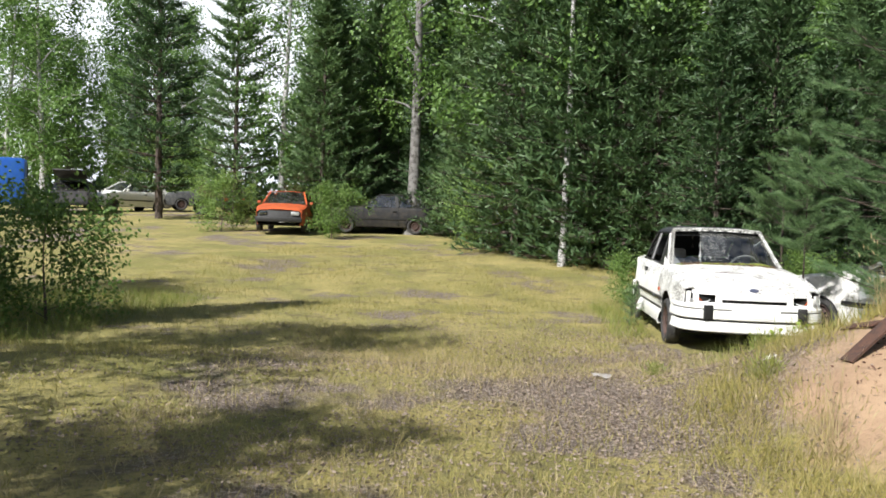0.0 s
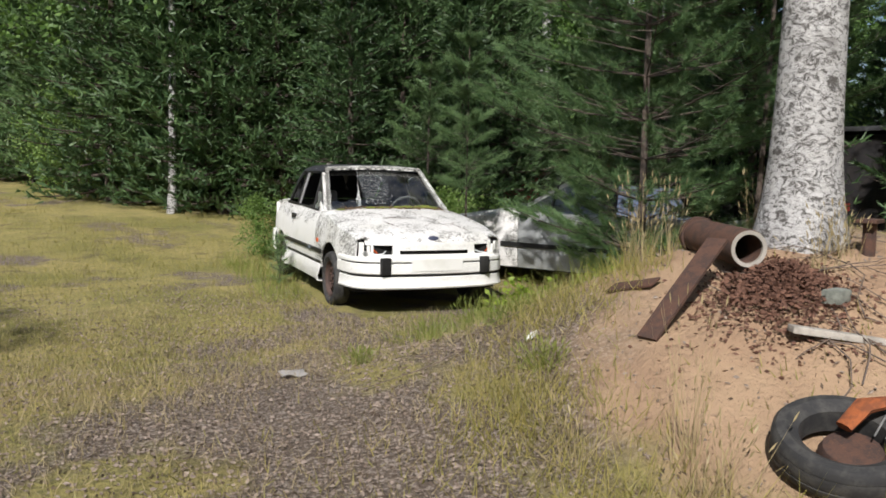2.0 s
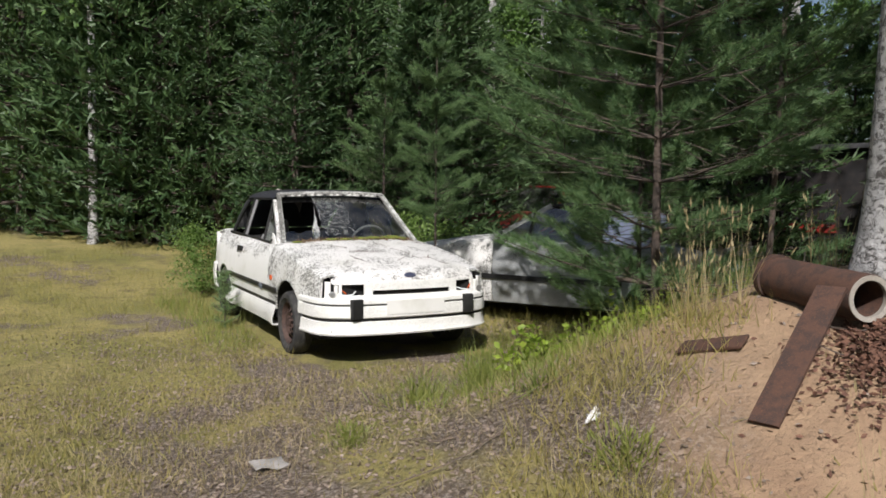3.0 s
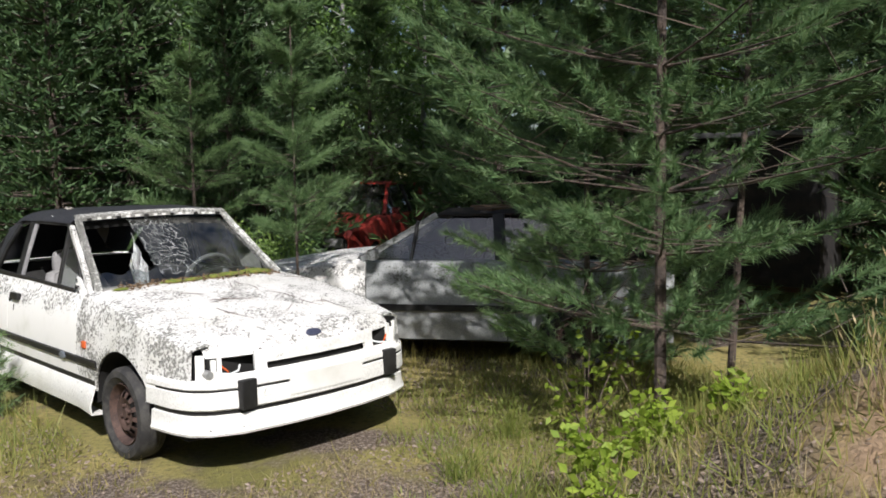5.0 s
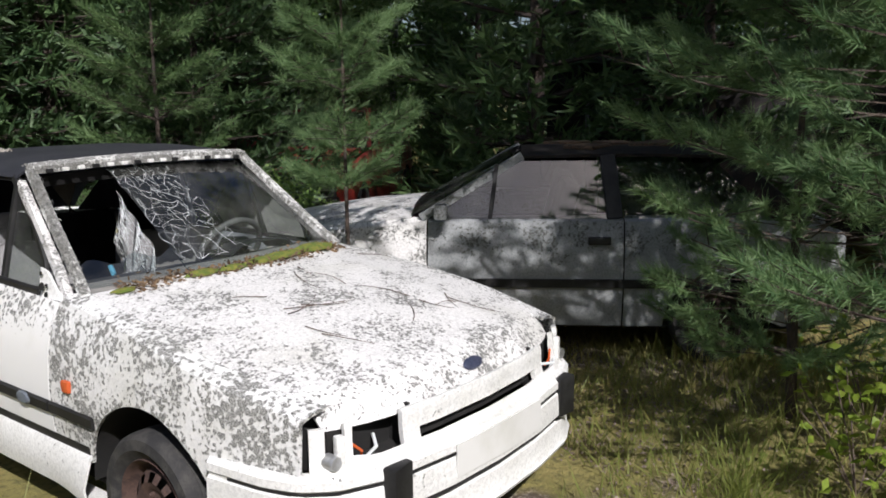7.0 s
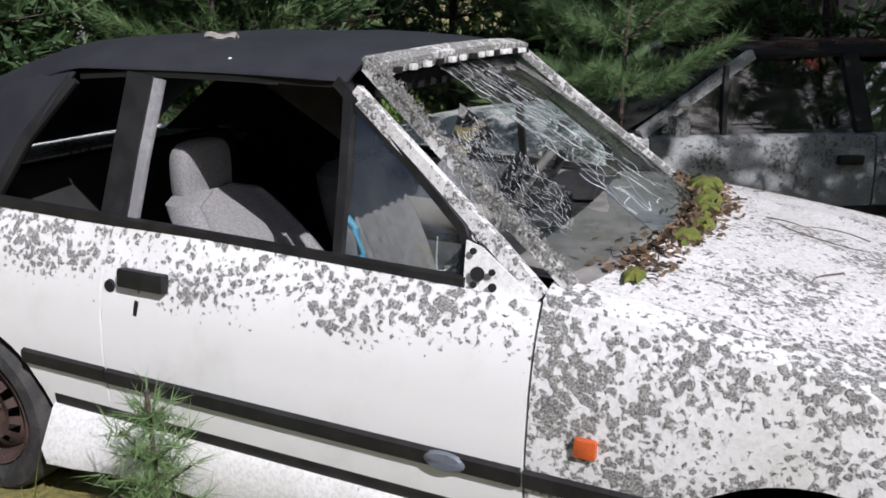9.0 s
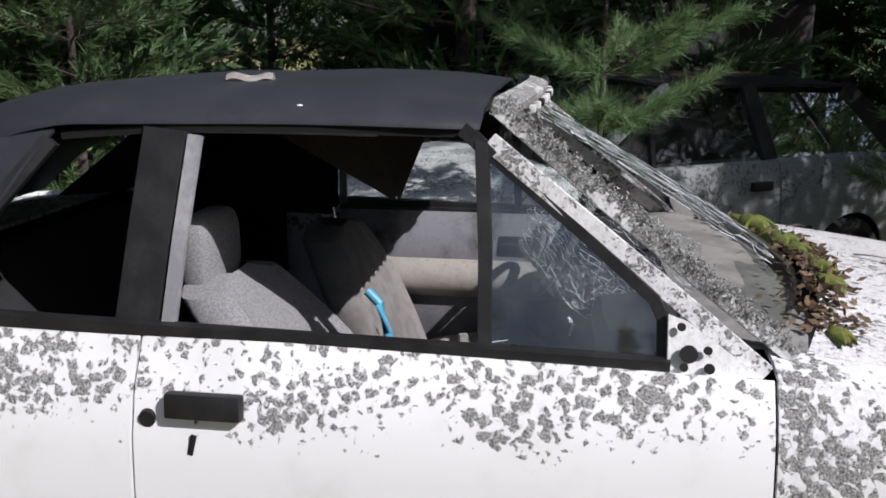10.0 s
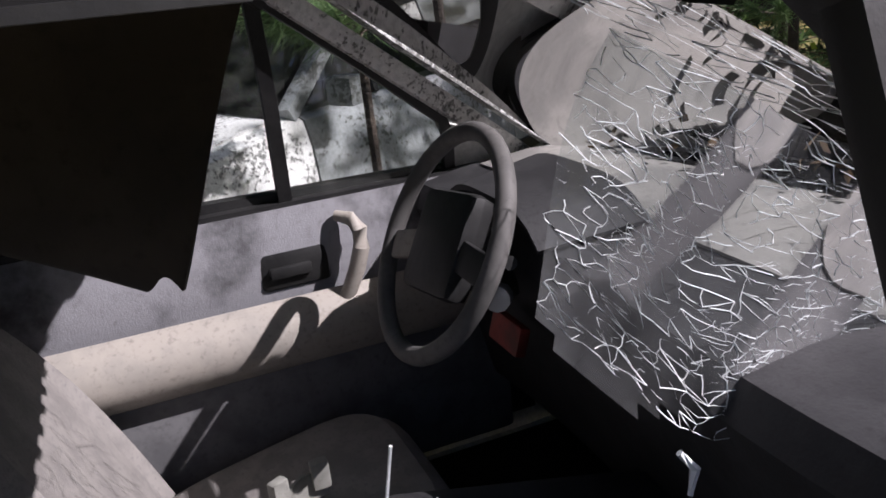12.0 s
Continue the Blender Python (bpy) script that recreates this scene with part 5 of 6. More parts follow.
    def flap(u, v):
        # torn sheet folded inwards along the edge of the hole
        y = (-.17 + .085 * v) * (1 - u) - .52 * u
        top = 1.318 + (y + .05) * .60
        bottom = lerp(u, (0, .35, .7, 1), (.99, .815, .775, .80))
        z = top + (bottom - top) * v
        x = -.235 - .06 * u + .03 * math.sin(2.6 * v) * (1 - .5 * u)
        return x + .007 * math.sin(15 * u + 6 * v), y, z
    fl = part("hanging_glass", Geo().grid(flap, 22, 22, lambda u, v: v > .93 + .07 * math.sin(11 * u)), glass_mat("crazed_glass", (.84, .88, .88), .06, .12, (.74, .76, .77)), car, "sagging sheet of crazed laminated glass")
    fl.visible_shadow = False
    tagged(part("glass_cracks", crack_net(502, 22, 28, (.01, .99, .01, .93), flap, .00042, lambda u, v: .85), CRACK, fl, "bright white fracture lines"), kind="stuff")
    tagged(part("glass_cracks", crack_net(503, 40, 46, (.05, .95, .1, .93), flap, .0003, lambda u, v: .35 * (1 if noise.noise((u * 5, v * 5, 2)) > .05 else 0)), CRACK, fl, "bright white fracture lines"), kind="stuff")
    part("glass_clip", Geo().tube([(-.25, -.22, .835), (-.255, -.235, .815), (-.26, -.225, .79)], [.004, .006, .003], 6), CRACK, fl)

    # cabin
    part("dashboard", Geo().grid(lambda u, v: ((2 * u - 1) * .69, (-.62, -.50, -.385, -.365, -.40, -.46, -.50)[int(round(v * 6))] + .07 - .06 * (1 - (2 * u - 1) ** 2) * (v < .3) + .02 * math.sin(6 * u), (.90, .915, .895, .85, .74, .62, .45)[int(round(v * 6))]), 20, 6), DASH, car, "", .02)
    part("dash_top", Geo().grid(lambda u, v: ((2 * u - 1) * .66, -.72 + .28 * v - .03 * (1 - (2 * u - 1) ** 2), .918 + .012 * math.sin(math.pi * v)), 14, 5), DASH_DUSTY, car, "sun-bleached dusty dash top", .006)
    part("cluster_hood", Geo().grid(lambda u, v: (.34 + (.20 - .03 * v) * (2 * u - 1), -.47 + .17 * v, .925 + .05 * (1 - (2 * u - 1) ** 4) - .02 * v), 12, 5), DASH, car, "", .01)
    part("console", Geo().box((0, -.22, .42), (.22, .55, .34), Matrix.Rotation(.25, 4, "X"), .03), DASH, car)
    col = Geo().tube([(.34, -.42, .78), (.34, -.25, .87)], [.045, .05], 12)
    part("steering_column", col, BLACK_TRIM, car)
    part("fuse_cover", Geo().box((.29, -.30, .73), (.10, .02, .05), Matrix.Rotation(.3, 4, "X"), .006), RED, car, "dull red plastic cover")
    sw = new("steering_wheel")
    sw.parent = car
    sw.matrix_local = Matrix.Translation((.335, -.215, .893)) @ Matrix.Rotation(radians(-62), 4, "X") @ Matrix.Rotation(radians(8), 4, "Z")
    ring = Geo()
    ring.tube([(.182 * math.cos(a), .182 * math.sin(a), 0) for a in np.linspace(0, 2 * math.pi, 41)], .0155, 10, False)
    part("rim_ring", ring, simple("worn_wheel_rim", (.13, .125, .12), (.08, .078, .075), .7), sw, "faded grey steering rim")
    part("hub_pad", Geo().box((0, .0, -.012), (.17, .17, .05), None, .022), BLACK_TRIM, sw)
    # One spoke is pale, the other black: sunlight on it put into the colour.
    for a in (.15, math.pi - .15):
        part("spoke", Geo().box((.115 * math.cos(a), .115 * math.sin(a), -.004), (.13, .05, .016), Matrix.Rotation(a, 4, "Z"), .006), ARM_REST if a == .15 else BLACK_TRIM, sw)
    part("stalk", Geo().tube([(.27, -.28, .87), (.20, -.27, .885)], .011, 8), BLACK_TRIM, car)
    part("ignition", Geo().tube([(.255, -.275, .815), (.225, -.255, .822)], .02, 10), ALLOY, car)
    seat(car, -.36, -.06, .80, TWEED, .56, (.645, 1.0))
    seat(car, .37, .085, .44, GREY_CLOTH, .52, None)
    # Bench cloth darkened to near black, shade of the rear cabin in its colour.
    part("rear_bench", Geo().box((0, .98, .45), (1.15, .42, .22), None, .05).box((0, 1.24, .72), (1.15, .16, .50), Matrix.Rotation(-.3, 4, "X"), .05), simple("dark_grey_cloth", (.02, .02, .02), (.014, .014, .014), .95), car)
    # Added near-black panels that keep the rear of the cabin unlit.
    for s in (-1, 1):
        part("rear_shade_trim", Geo().box((s * .70, 1.08, .60), (.03, .54, .58), None, .01), PITCH, car)
    # Added sheet, blocks the daylight gap at the far rear window.
    part("quarter_lining", Geo().grid(lambda u, v: (.69 - .12 * v + .012 * math.sin(7 * u), .63 + .66 * u - .10 * v * (1 - u) - .34 * u * v, .88 + .42 * v), 8, 6), PITCH, car, "added black sheet over the far rear side window, standing in for shade", .004)
    part("rear_shade_bulkhead", Geo().box((0, 1.36, .65), (1.38, .03, .62), Matrix.Rotation(-.2, 4, "X"), .01), PITCH, car)
    # inside of the far door
    dc = part("door_card", Geo().grid(lambda u, v: (.700 - .01 * math.sin(math.pi * v), -.50 + 1.10 * u, .715 + .185 * v), 8, 4), DOOR_CLOTH, car, "grey door cloth with black mould", .012)
    part("arm_rest", Geo().grid(lambda u, v: (.668 - .045 * math.sin(math.pi * v) ** .7, -.42 + 1.0 * u, .60 + .125 * v), 10, 8), ARM_REST, car, "beige vinyl arm rest", .01)
    part("door_pocket", Geo().box((.69, .05, .45), (.04, 1.05, .30), None, .015), simple("grey_vinyl", (.16, .16, .165), (.11, .11, .115), .7), car)
    part("door_top_rail", Geo().beam([(.706, -.46, .900), (.706, .60, .908)], .03, .014), BLACK_TRIM, car)
    fr = Geo().box((.684, -.045, .785), (.016, .135, .075), None, .012)
    h = part("inner_handle", fr, BLACK_TRIM, dc, "black plastic door release")
    part("lever", Geo().box((.672, -.035, .783), (.012, .08, .022), None, .004), BLACK_TRIM, h)
    part("door_pull", Geo().tube([(.672, -.135, .872), (.652, -.158, .866), (.640, -.170, .845), (.636, -.168, .81), (.638, -.155, .77), (.645, -.135, .725), (.658, -.11, .69)], [.010, .014, .016, .016, .016, .015, .012], 12), ARM_REST, dc, "pale grey pull handle")
    # hanging roof lining
    part("torn_lining", Geo().grid(lambda u, v: (-.28 + .05 * u + .03 * v + .015 * math.sin(5 * v), (1 - v) * (.11 + .55 * u) + v * (.20 + .03 * u), 1.34 - .222 * v + .008 * math.sin(6 * u)), 12, 12), simple("dark_lining", (.022, .018, .015), (.035, .028, .022), .95, 0, 8), car, "torn dark roof lining hanging down", .004)
    # loose things in the cabin
    hose = thing("blue_hose", "short pale blue plastic hose sticking up in the cabin", "hose")
    part("tube", Geo().tube([(.0, .27, .40), (.0, .275, .56), (.0, .285, .68), (.005, .31, .765), (.01, .345, .80)], .014, 10), BLUE_HOSE, hose)
    junk = thing("lamp_housing", "broken grey plastic lamp housing on the seat", "lamp housing")
    pl = simple("grey_plastic", (.30, .30, .27), (.20, .20, .18), .6)
    part("shell", Geo().grid(lambda u, v: (.17 + .19 * math.cos(math.pi * u * 1.2), .02 + .17 * math.sin(math.pi * u * 1.2) * (1 - .2 * v), .47 + .07 * v + .012 * math.sin(20 * u)), 22, 4), pl, junk, "", .006)
    part("reflector", Geo().lathe([(.02, .0), (.06, .01), (.095, .045), (.10, .05)], 20, Matrix.Translation((.17, .05, .485))), DARK, junk)
    for i in range(7):
        a = i * .5
        part("bracket", Geo().box((.17 + .18 * math.cos(a), .03 + .15 * math.sin(a), .545), (.02, .03, .05), Matrix.Rotation(a, 4, "Z"), .004), pl, junk)
    wire = thing("loose_wire", "thin white wire standing up from the rubbish", "wire")
    part("strand", Geo().tube([(.02, .00, .50), (.01, .0, .60), (.015, .01, .70), (.0, .0, .78)], .0025, 5), CRACK, wire)
    part("strand", Geo().tube([(.01, .0, .66), (.03, -.06, .665)], .002, 5), CRACK, wire)
    # moss and leaf mould along the foot of the screen, twigs on the bonnet
    r = np.random.default_rng(410)
    n = 800
    u = r.uniform(.08, .93, n)
    w = np.array([bonnet(a, .985 + .03 * b) for a, b in zip(u, r.normal(size=n))])
    w[:, 2] += r.uniform(.002, .012, n)
    D = r.normal(size=(n, 3)) * np.array([1, 1, .5])
    ob = tagged(new("leaf_mould", tri_mesh("leaf_mould", leaves(w, D, .028, .014, r), leaf_mat("mould_flakes", (.07, .045, .03), (.25, .17, .09), .0, .9))), "brown leaf mould along the windscreen foot", "leaf mould", kind="stuff")
    for i, (uu, vv, rr) in enumerate(((.52, .985, .05), (.60, .99, .06), (.66, .995, .05), (.40, .97, .045), (.30, .975, .05), (.76, .985, .07), (.82, .99, .06), (.07, .96, .035), (.47, .985, .03))):
        x, y, z = bonnet(uu, vv)
        g = Geo()
        nm = i * 7.3
        g.grid(lambda a, b: (x + rr * math.cos(6.283 * a) * math.sin(1.57 * b) * (1.4 + .5 * math.sin(5 * a * 6.283 + nm)), y + rr * .75 * math.sin(6.283 * a) * math.sin(1.57 * b), z + .002 + rr * .42 * math.cos(1.57 * b)), 18, 6)
        solid("moss_cushion", g, MOSS, "green-yellow moss cushion on the white bonnet", "moss", None, "moss on the bonnet")
    for i in range(16):
        a0, b0 = r.uniform(.25, .9), r.uniform(.25, .9)
        an, L = r.uniform(0, 6.28), r.uniform(.10, .28)
        pts = []
        for s in np.linspace(0, 1, 6):
            q = bonnet(min(.97, max(.03, a0 + math.cos(an + .35 * s) * L * s * .8)), min(.98, max(.02, b0 + math.sin(an + .35 * s) * L * s * .8)))
            pts.append((q[0], q[1], q[2] + .006 + .008 * math.sin(3.1 * s) * (i % 3 == 0)))
        solid("bonnet_twig", Geo().tube(pts, [.002, .002, .0017, .0015, .0012, .0008], 5), TWIG, "fine dark twig lying on the bonnet", "twig", None, "twigs on the bonnet")
    # litter on the roof
    bark = thing("bark_flake", "curled brown bark flake on the black roof", "bark")
    part("flake", Geo().grid(lambda u, v: (-.40 + (.030 - .012 * math.sin(7 * u)) * v, .57 - .11 * u, roof_z(.52) - .006 + .014 * math.sin(math.pi * v) + .004 * math.sin(9 * u)), 10, 5), WOOD_GREY, bark, "", .005)
    for x, y, sx in ((-.30, .20, .022), (-.572, .345, .012), (-.40, .30, .030), (-.40, -.01, .016), (-.5, .95, .012)):
        d = thing("bird_dropping", "small white spot on the black roof", "spot", None, "white spots on the roof")
        zz = max((q[2] for q in (roof(a / 120, (y + .035) / 1.33) for a in range(121)) if abs(q[0] - x) < .012), default=1.33)
        part("spot", Geo().lathe([(0, .001), (.6, .001), (1, -.002)], 10, Matrix.Translation((x, y, zz - .003)) @ Matrix.Diagonal((sx * .45, sx * .6, 1, 1))), CRACK, d)
    # lichen tufts on the pillar
    r = np.random.default_rng(420)
    P = []
    for i in range(300):
        k = r.uniform(0, 1) ** .8
        a, bq = np.array([-.684, -.632, .925]), np.array([-.558, -.062, 1.368])
        P.append(a + (bq - a) * k + r.normal(size=3) * np.array([.010, .009, .006]) + np.array([-.004, -.004, .014]))
    P = np.repeat(np.array(P), 14, 0) + r.normal(size=(4200, 3)) * .004
    ob = tagged(new("lichen_tufts", tri_mesh("lichen_tufts", blades(P, r.normal(size=P.shape) + [-.2, -.3, .5], .006, .004, r), leaf_mat("grey_lichen", (.20, .20, .19), (.46, .46, .44), .1, .9))), "grey leafy lichen tufts along the screen pillar", "lichen", kind="stuff")
    return car


convertible()


# ---- other cars ----
def saloon(name, label, paint, m, front=None, L=3.95, roof=1.36, wheels=True, glass=GLASS_DIRTY, roof_mat=None, rear_mat=None, lid=None):
    """A boxy hatchback facing +y."""
    car = thing(name, label, "car", m)
    hl = L / 2

    def w(y, z):
        return lerp(z, (.18, .35, .6, .85, .92), (.76, .80, .815, .79, .765)) - .09 * smooth(1.3, hl + .05, abs(y)) ** 1.4

    def top(y):
        return lerp(y, (-hl, -hl + .2, -1.2, .62, 1.2, hl - .08, hl), (.80, .88, .91, .90, .85, .74, .66))

    def low(y):
        for yh in (-1.19, 1.2):
            d = abs(y - yh)
            if d < .32:
                return max(.28, .27 + math.sqrt(.32 ** 2 - d * d))
        return .24
    for s in (-1, 1):
        for nm, y0, y1 in (("rear_side", -hl, -.62), ("door", -.61, .61), ("front_wing", .62, hl)):
            ys = sorted(set(np.linspace(y0, y1, 12)) | {yh + .3198 * math.cos(t) for yh in (-1.19, 1.2) for t in np.linspace(0, math.pi, 17) if y0 < yh + .3198 * math.cos(t) < y1})
            g = Geo()
            for y in ys:
                lo, hi = low(y), top(y)
                for j in range(9):
                    z = lo + (hi - lo) * j / 8
                    g.v.append((s * w(y, z), y, z))
                g.v.append((s * (w(y, hi) - .06), y, hi + .03))
            for i in range(len(ys) - 1):
                for j in range(9):
                    g.f.append((i * 10 + j, (i + 1) * 10 + j, (i + 1) * 10 + j + 1, i * 10 + j + 1))
            dd = part(nm, g, (front or paint) if nm == "front_wing" else paint, car, "", .012)
            if nm == "door":
                part("door_handle", Geo().box((s * .815, -.46, .79), (.03, .14, .05), None, .008), BLACK_TRIM, dd)
                part("mirror", Geo().box((s * .88, .52, .98), (.11, .08, .095), None, .02), paint, dd)
        part("rubbing_strip", Geo().beam([(s * (w(y, .52) + .008), y, .52) for y in np.linspace(-.85, .85, 10)], .02, .05), BLACK_TRIM, car)
        # pillars and windows
        part("pillar", Geo().beam([(s * .74, .66, .92), (s * .57, .02, roof)], .05, .05), paint, car)
        part("pillar", Geo().beam([(s * .745, -.56, .92), (s * .58, -.52, roof)], .04, .09), BLACK_TRIM, car)
        part("pillar", Geo().beam([(s * .73, -1.65, .90), (s * .57, -1.25, roof - .03)], .05, .14), rear_mat or paint, car)
        part("side_glass", Geo().poly((s * .745, .58, .92), (s * .745, -.53, .92), (s * .59, -.50, roof - .03), (s * .60, .06, roof - .03)), glass, car)
        part("side_glass", Geo().poly((s * .742, -.60, .92), (s * .735, -1.52, .91), (s * .59, -1.22, roof - .05), (s * .59, -.55, roof - .03)), glass, car)
        part("window_bar", Geo().beam([(s * .748, .22, .92), (s * .63, .18, roof - .05)], .02, .025), BLACK_TRIM, car)
        for yh in (-1.19, 1.2):
            if wheels:
                wheel(car, s * .73, yh, s, RIM_RUST, .28, .28)
            part("wheel_well", Geo().grid(lambda u, v: (s * (.79 - .3 * v), yh + .325 * math.cos(math.pi * u), .27 + .325 * math.sin(math.pi * u)), 14, 2), DARK, car)
    part("roof", Geo().grid(lambda u, v: ((2 * u - 1) * .575, .02 - 1.30 * v, roof + .03 * (1 - (2 * u - 1) ** 2) + .012 * math.sin(math.pi * v)), 10, 10), roof_mat or paint, car, "", .02)
    part("windscreen", Geo().grid(lambda u, v: ((2 * u - 1) * (.70 - .15 * v), .72 - .70 * v + .08 * (1 - (2 * u - 1) ** 2), .93 + (roof - .93) * v), 10, 4), glass, car)
    part("rear_window", Geo().grid(lambda u, v: ((2 * u - 1) * (.68 - .12 * v), -1.80 + .50 * v, .92 + (roof - .95) * v), 8, 4), glass, car)
    part("bonnet", Geo().grid(lambda u, v: ((2 * u - 1) * (w(.72 + (hl - .74) * v, .8) - .06), .72 + (hl - .74) * v, top(.72 + (hl - .74) * v) + .03 + .04 * (1 - (2 * u - 1) ** 2)), 14, 12), front or paint, car, "", .012)
    part("front_panel", Geo().grid(lambda u, v: ((2 * u - 1) * .70, hl + .02 - .05 * (2 * u - 1) ** 2 - .05 * v, .48 + .22 * v), 12, 4), BLACK_TRIM, car, "", .02)
    for s in (-1, 1):
        part("headlamp", Geo().box((s * .52, hl, .62), (.26, .05, .12), None, .02), GLASS_DIRTY if s > 0 else ALLOY, car)
    part("front_bumper", Geo().box((0, hl + .03, .42), (1.50, .14, .16), None, .04), BLACK_TRIM, car)
    part("rear_bumper", Geo().box((0, -hl - .02, .42), (1.50, .14, .18), None, .04), BLACK_TRIM, car)
    part("tailgate", Geo().grid(lambda u, v: ((2 * u - 1) * .72, -hl + .02 + .12 * v, .42 + .50 * v), 8, 4), paint, car, "", .02)
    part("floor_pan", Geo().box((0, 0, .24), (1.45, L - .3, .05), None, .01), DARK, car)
    # Added dark block that stands in for the unlit cabin.
    part("cabin_shade_fill", Geo().box((0, -.45, .55), (1.30, 1.9, .45), None, .1), DARK, car)
    for x in (-.33, .33):
        part("seat_back", Geo().box((x, -.25, .88), (.44, .12, .5), Matrix.Rotation(.25, 4, "X"), .05), simple("dark_grey_cloth", (.07, .068, .066), (.05, .05, .05), .95), car)
    if lid:
        part("raised_tailgate", Geo().box((0, -hl + .25, 1.62), (1.25, .95, .05), Matrix.Rotation(-.35, 4, "X"), .02), lid, car, "tailgate standing open")
    return car


def at(x, y, deg, dz=0.0, tilt=0.0):
    return Matrix.Translation((x, y, ground_z(x, y) + dz)) @ Matrix.Rotation(radians(deg), 4, "Z") @ Matrix.Rotation(radians(tilt), 4, "Y")


# Wings and bonnet get whiter paint as the sunlit end; sides are shade-greyed.
saloon("hatchback_car", "pale lichen-stained car, sides greyed for tree shade, with a sagging black roof behind pines", SILVER_OLD, at(2.76, -.44, 33, .0, 0), WHITE_HOOD, roof=1.30, roof_mat=SAGGED, rear_mat=SAGGED)
for i, (u, v) in enumerate(((.2, .3), (.6, .5), (.4, .7), (.8, .2), (.7, .85))):
    p = at(2.76, -.44, 33) @ Vector((-.4 + .8 * u, -.1 - 1.1 * v, 1.30 + .03 * (1 - ((-.4 + .8 * u) / .575) ** 2) + .012))
    solid("needle_litter", Geo().box(p, (.30, .22, .03), Matrix.Rotation(i, 4, "Z"), .012), DEBRIS, "brown needle litter on a car roof", "needle litter", None, "needle litter on the roof")
saloon("red_car", "faded red car standing among the trees", RED, at(5.4, 4.2, 118))
saloon("orange_car", "orange-red wreck with an open front at the meadow edge", ORANGE, at(-10.6, 16.9, 188))
saloon("black_car", "black wreck under the trees beside a birch", BLACK_PAINT, at(-7.5, 18.0, 100), lid=BLACK_PAINT)
saloon("white_car", "white wreck half hidden by spruces", WHITE_CLEAN, at(-5.7, 18.9, 80))
saloon("white_car", "white car parked across the far meadow", WHITE_CLEAN, at(-20.8, 26.0, 150))
saloon("black_car", "black hatchback with its tailgate standing open", BLACK_PAINT, at(-21.9, 23.6, 20), lid=BLACK_PAINT)
saloon("dark_car", "dark grey wreck on the far side of the meadow", simple("dark_grey_paint", (.06, .065, .07), (.1, .1, .1), .5), at(-18.0, 28.5, 120))


def van():
    m = at(-24.6, 22.4, 30)
    root = thing("blue_van", "bright blue van with a high cab", "van", m)
    part("body", Geo().box((0, -.6, 1.25), (1.9, 3.4, 1.9), None, .12), BLUE, root)
    part("cab", Geo().grid(lambda u, v: ((2 * u - 1) * .92, (1.05, 1.25, 1.75, 1.95, 1.95)[int(round(v * 4))], (2.25, 2.0, 1.35, 1.1, .4)[int(round(v * 4))]), 6, 4), BLUE, root, "", .03)
    part("windscreen", Geo().grid(lambda u, v: ((2 * u - 1) * .82, 1.27 + .46 * v, 1.97 - .58 * v), 4, 3), DARK, root)
    for s in (-1, 1):
        part("side_window", Geo().box((s * .955, .55, 1.70), (.02, .75, .55), None, .008), DARK, root)
        for y in (-1.6, 1.3):
            part("wheel", Geo().lathe([(0, .1), (.2, .1), (.33, .08), (.34, 0), (.33, -.08)], 20, Matrix.Translation((s * .85, y, .34)) @ Matrix.Rotation(radians(90), 4, "Y")), RUBBER, root)
    part("bumper", Geo().box((0, 1.98, .5), (1.8, .12, .25), None, .04), BLACK_TRIM, root)


van()


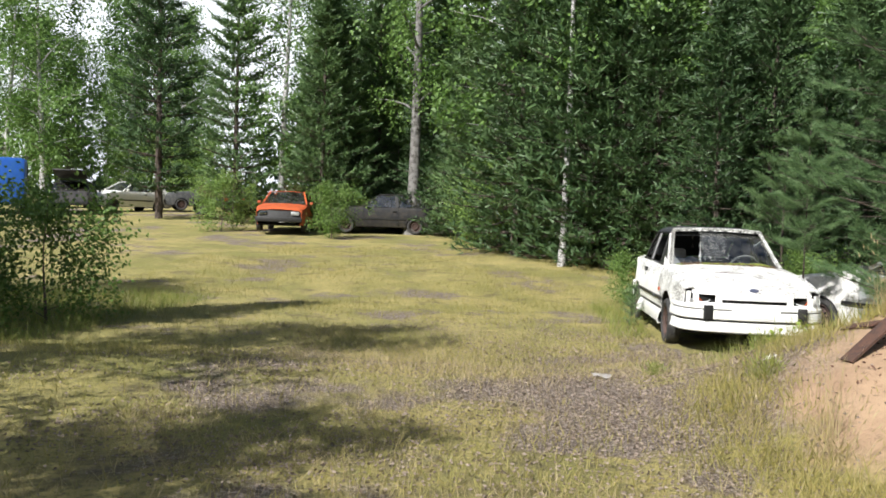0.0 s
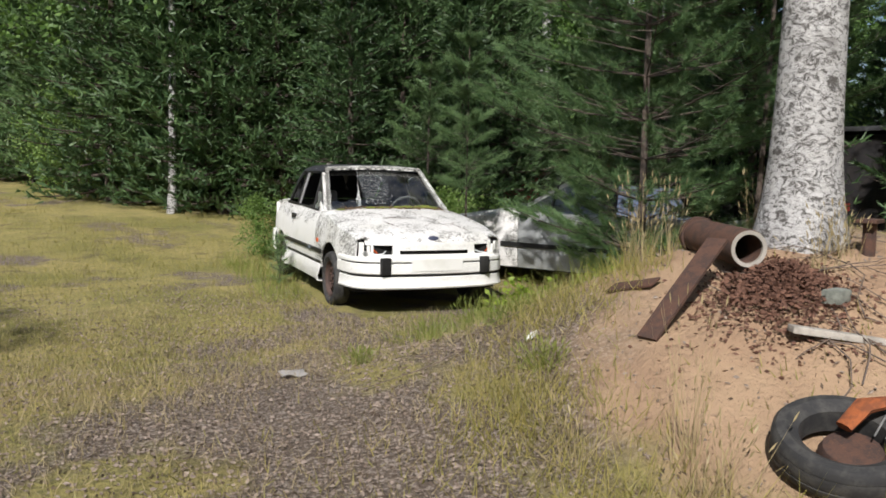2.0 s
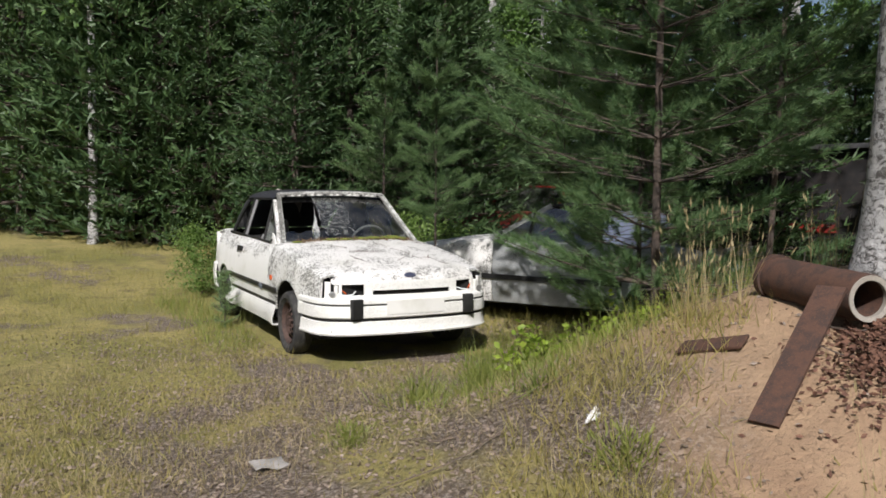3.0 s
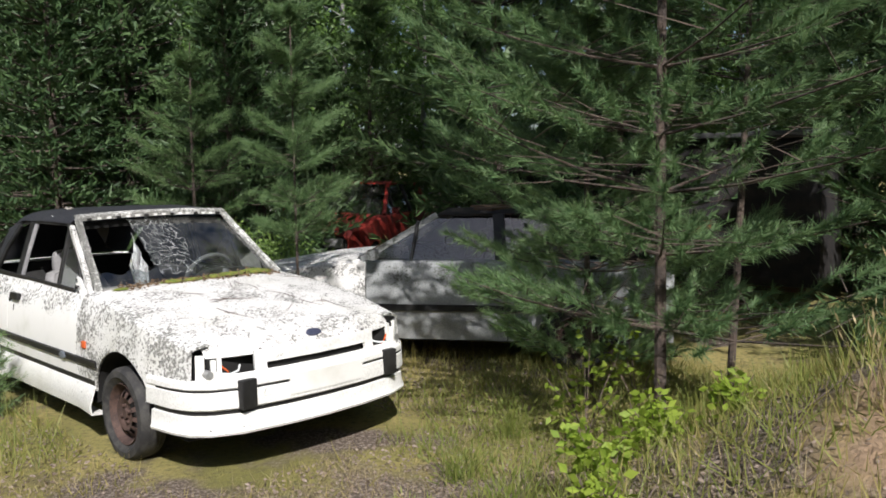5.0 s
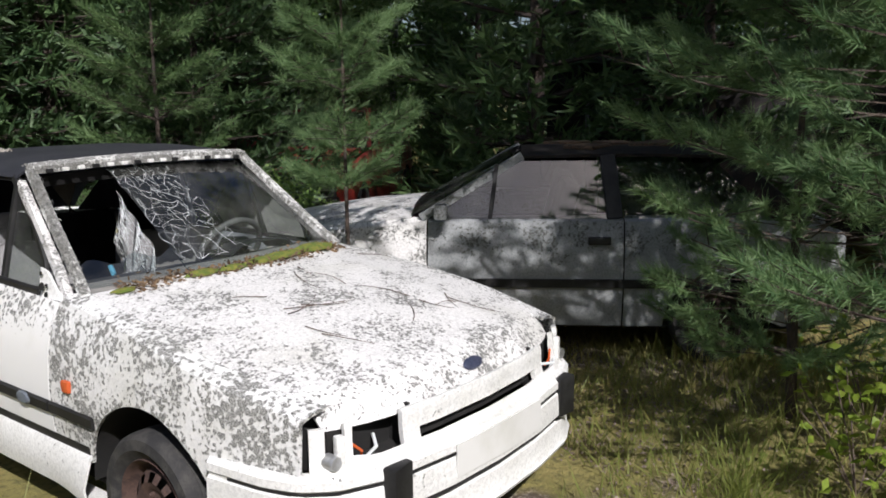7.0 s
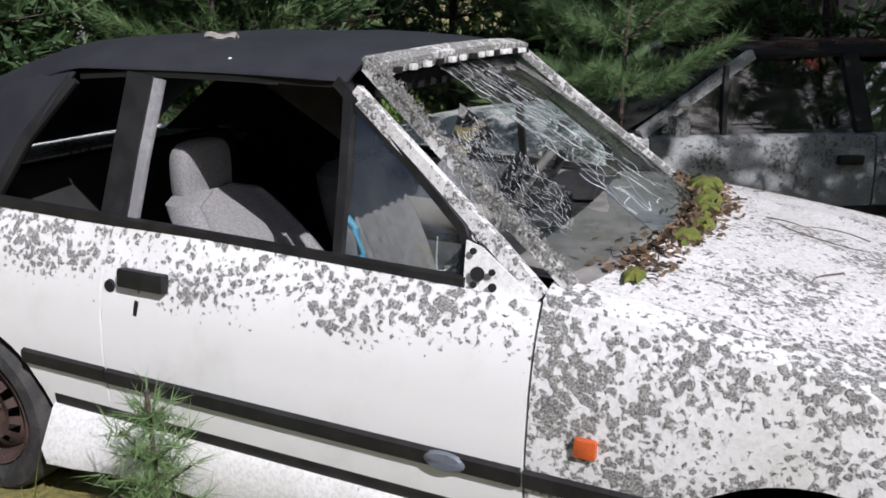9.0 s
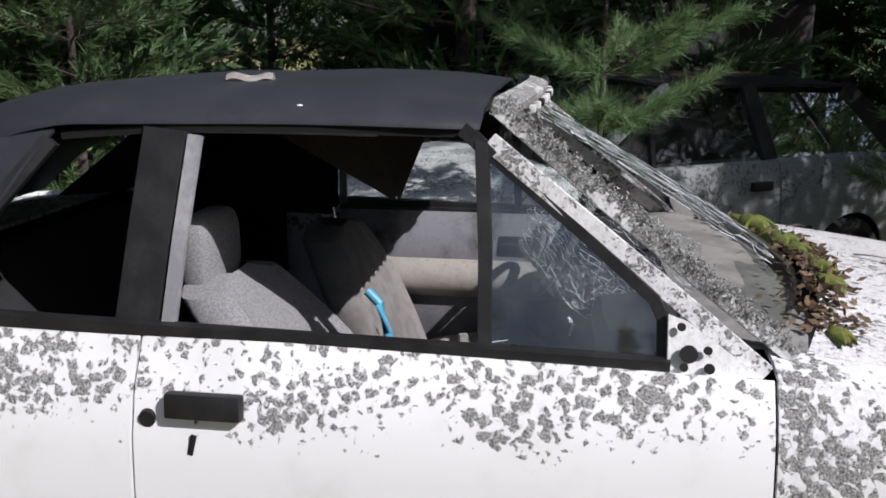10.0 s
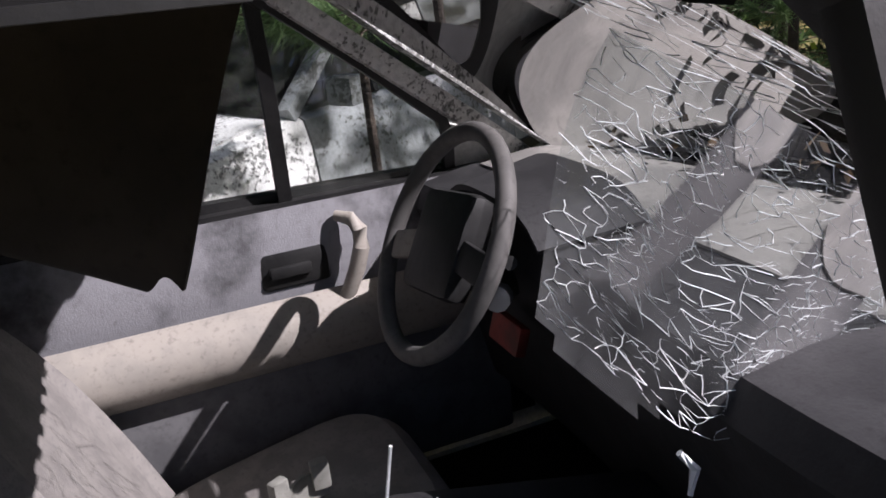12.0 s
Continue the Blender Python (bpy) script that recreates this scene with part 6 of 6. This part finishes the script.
def tractor():
    m = at(-15.9, 26.5, 95)
    root = thing("old_tractor", "rusty old tractor with a loading frame", "tractor", m)
    part("bonnet", Geo().box((0, .8, 1.1), (.6, 1.4, .55), None, .06), RUST, root)
    part("seat_deck", Geo().box((0, -.4, .95), (1.0, .8, .25), None, .04), RUST, root)
    part("frame", Geo().tube([(-.5, -.7, 1.0), (-.5, -.7, 2.0), (.5, -.7, 2.0), (.5, -.7, 1.0)], .04, 8), BLACK_TRIM, root)
    part("canopy", Geo().box((0, -.4, 2.05), (1.2, 1.1, .06), None, .02), ALLOY, root)
    part("steering", Geo().tube([(0, -.1, 1.2), (0, -.3, 1.5)], .025, 8), BLACK_TRIM, root)
    for s in (-1, 1):
        part("wheel", Geo().lathe([(0, .12), (.3, .12), (.62, .14), (.68, 0), (.62, -.14)], 28, Matrix.Translation((s * .75, -.6, .66)) @ Matrix.Rotation(radians(90), 4, "Y")), RUBBER, root)
        part("wheel", Geo().lathe([(0, .08), (.18, .08), (.34, .08), (.38, 0), (.34, -.08)], 20, Matrix.Translation((s * .55, 1.3, .36)) @ Matrix.Rotation(radians(90), 4, "Y")), RUBBER, root)
    tr = thing("flat_trailer", "low orange flatbed trailer behind the tractor", "trailer", at(-14.2, 26.0, 92))
    part("bed", Geo().box((0, 0, .72), (1.7, 3.4, .12), None, .02), ORANGE, tr)
    for s in (-1, 1):
        part("wheel", Geo().lathe([(0, .08), (.2, .08), (.33, .08), (.35, 0), (.33, -.08)], 20, Matrix.Translation((s * .8, -.6, .34)) @ Matrix.Rotation(radians(90), 4, "Y")), RUBBER, tr)
    part("drawbar", Geo().tube([(0, 1.7, .65), (0, 2.6, .55)], .05, 8), RUST, tr)


tractor()


def shed_trailer():
    """Dark box trailer with a flat roof behind the pines."""
    m = at(6.7, -.6, -78, -.05)
    root = thing("box_trailer", "dark box trailer with a flat roof behind the trees", "trailer", m)
    dk = simple("dark_panel", (.012, .011, .012), (.022, .018, .017), .85)
    part("body", Geo().box((0, 0, 1.15), (3.6, 1.7, 1.6), None, .03), dk, root)
    part("roof", Geo().box((0, 0, 2.02), (3.9, 1.9, .06), None, .01), simple("roof_sheet", (.05, .05, .055), (.10, .10, .10), .6), root)
    part("trim_board", Geo().box((.2, -.862, 1.02), (.9, .02, .10), None, .004), RED, root, "faded red trim board")
    w = part("window_frame", Geo().box((-1.1, -.862, 1.55), (.55, .03, .50), None, .008), simple("window_white", (.30, .30, .30), (.22, .22, .22), .6), root)
    part("pane", Geo().box((-1.1, -.880, 1.55), (.45, .008, .40), None, .002), DARK, w)
    for x in (-.5, .5):
        part("wheel", Geo().lathe([(0, .08), (.2, .08), (.3, .08), (.31, 0), (.3, -.08)], 20, Matrix.Translation((x, -.75, .31)) @ Matrix.Rotation(radians(90), 4, "X")), RUBBER, root)
    part("chassis", Geo().box((0, 0, .32), (3.2, 1.2, .12), None, .02), RUST, root)


shed_trailer()
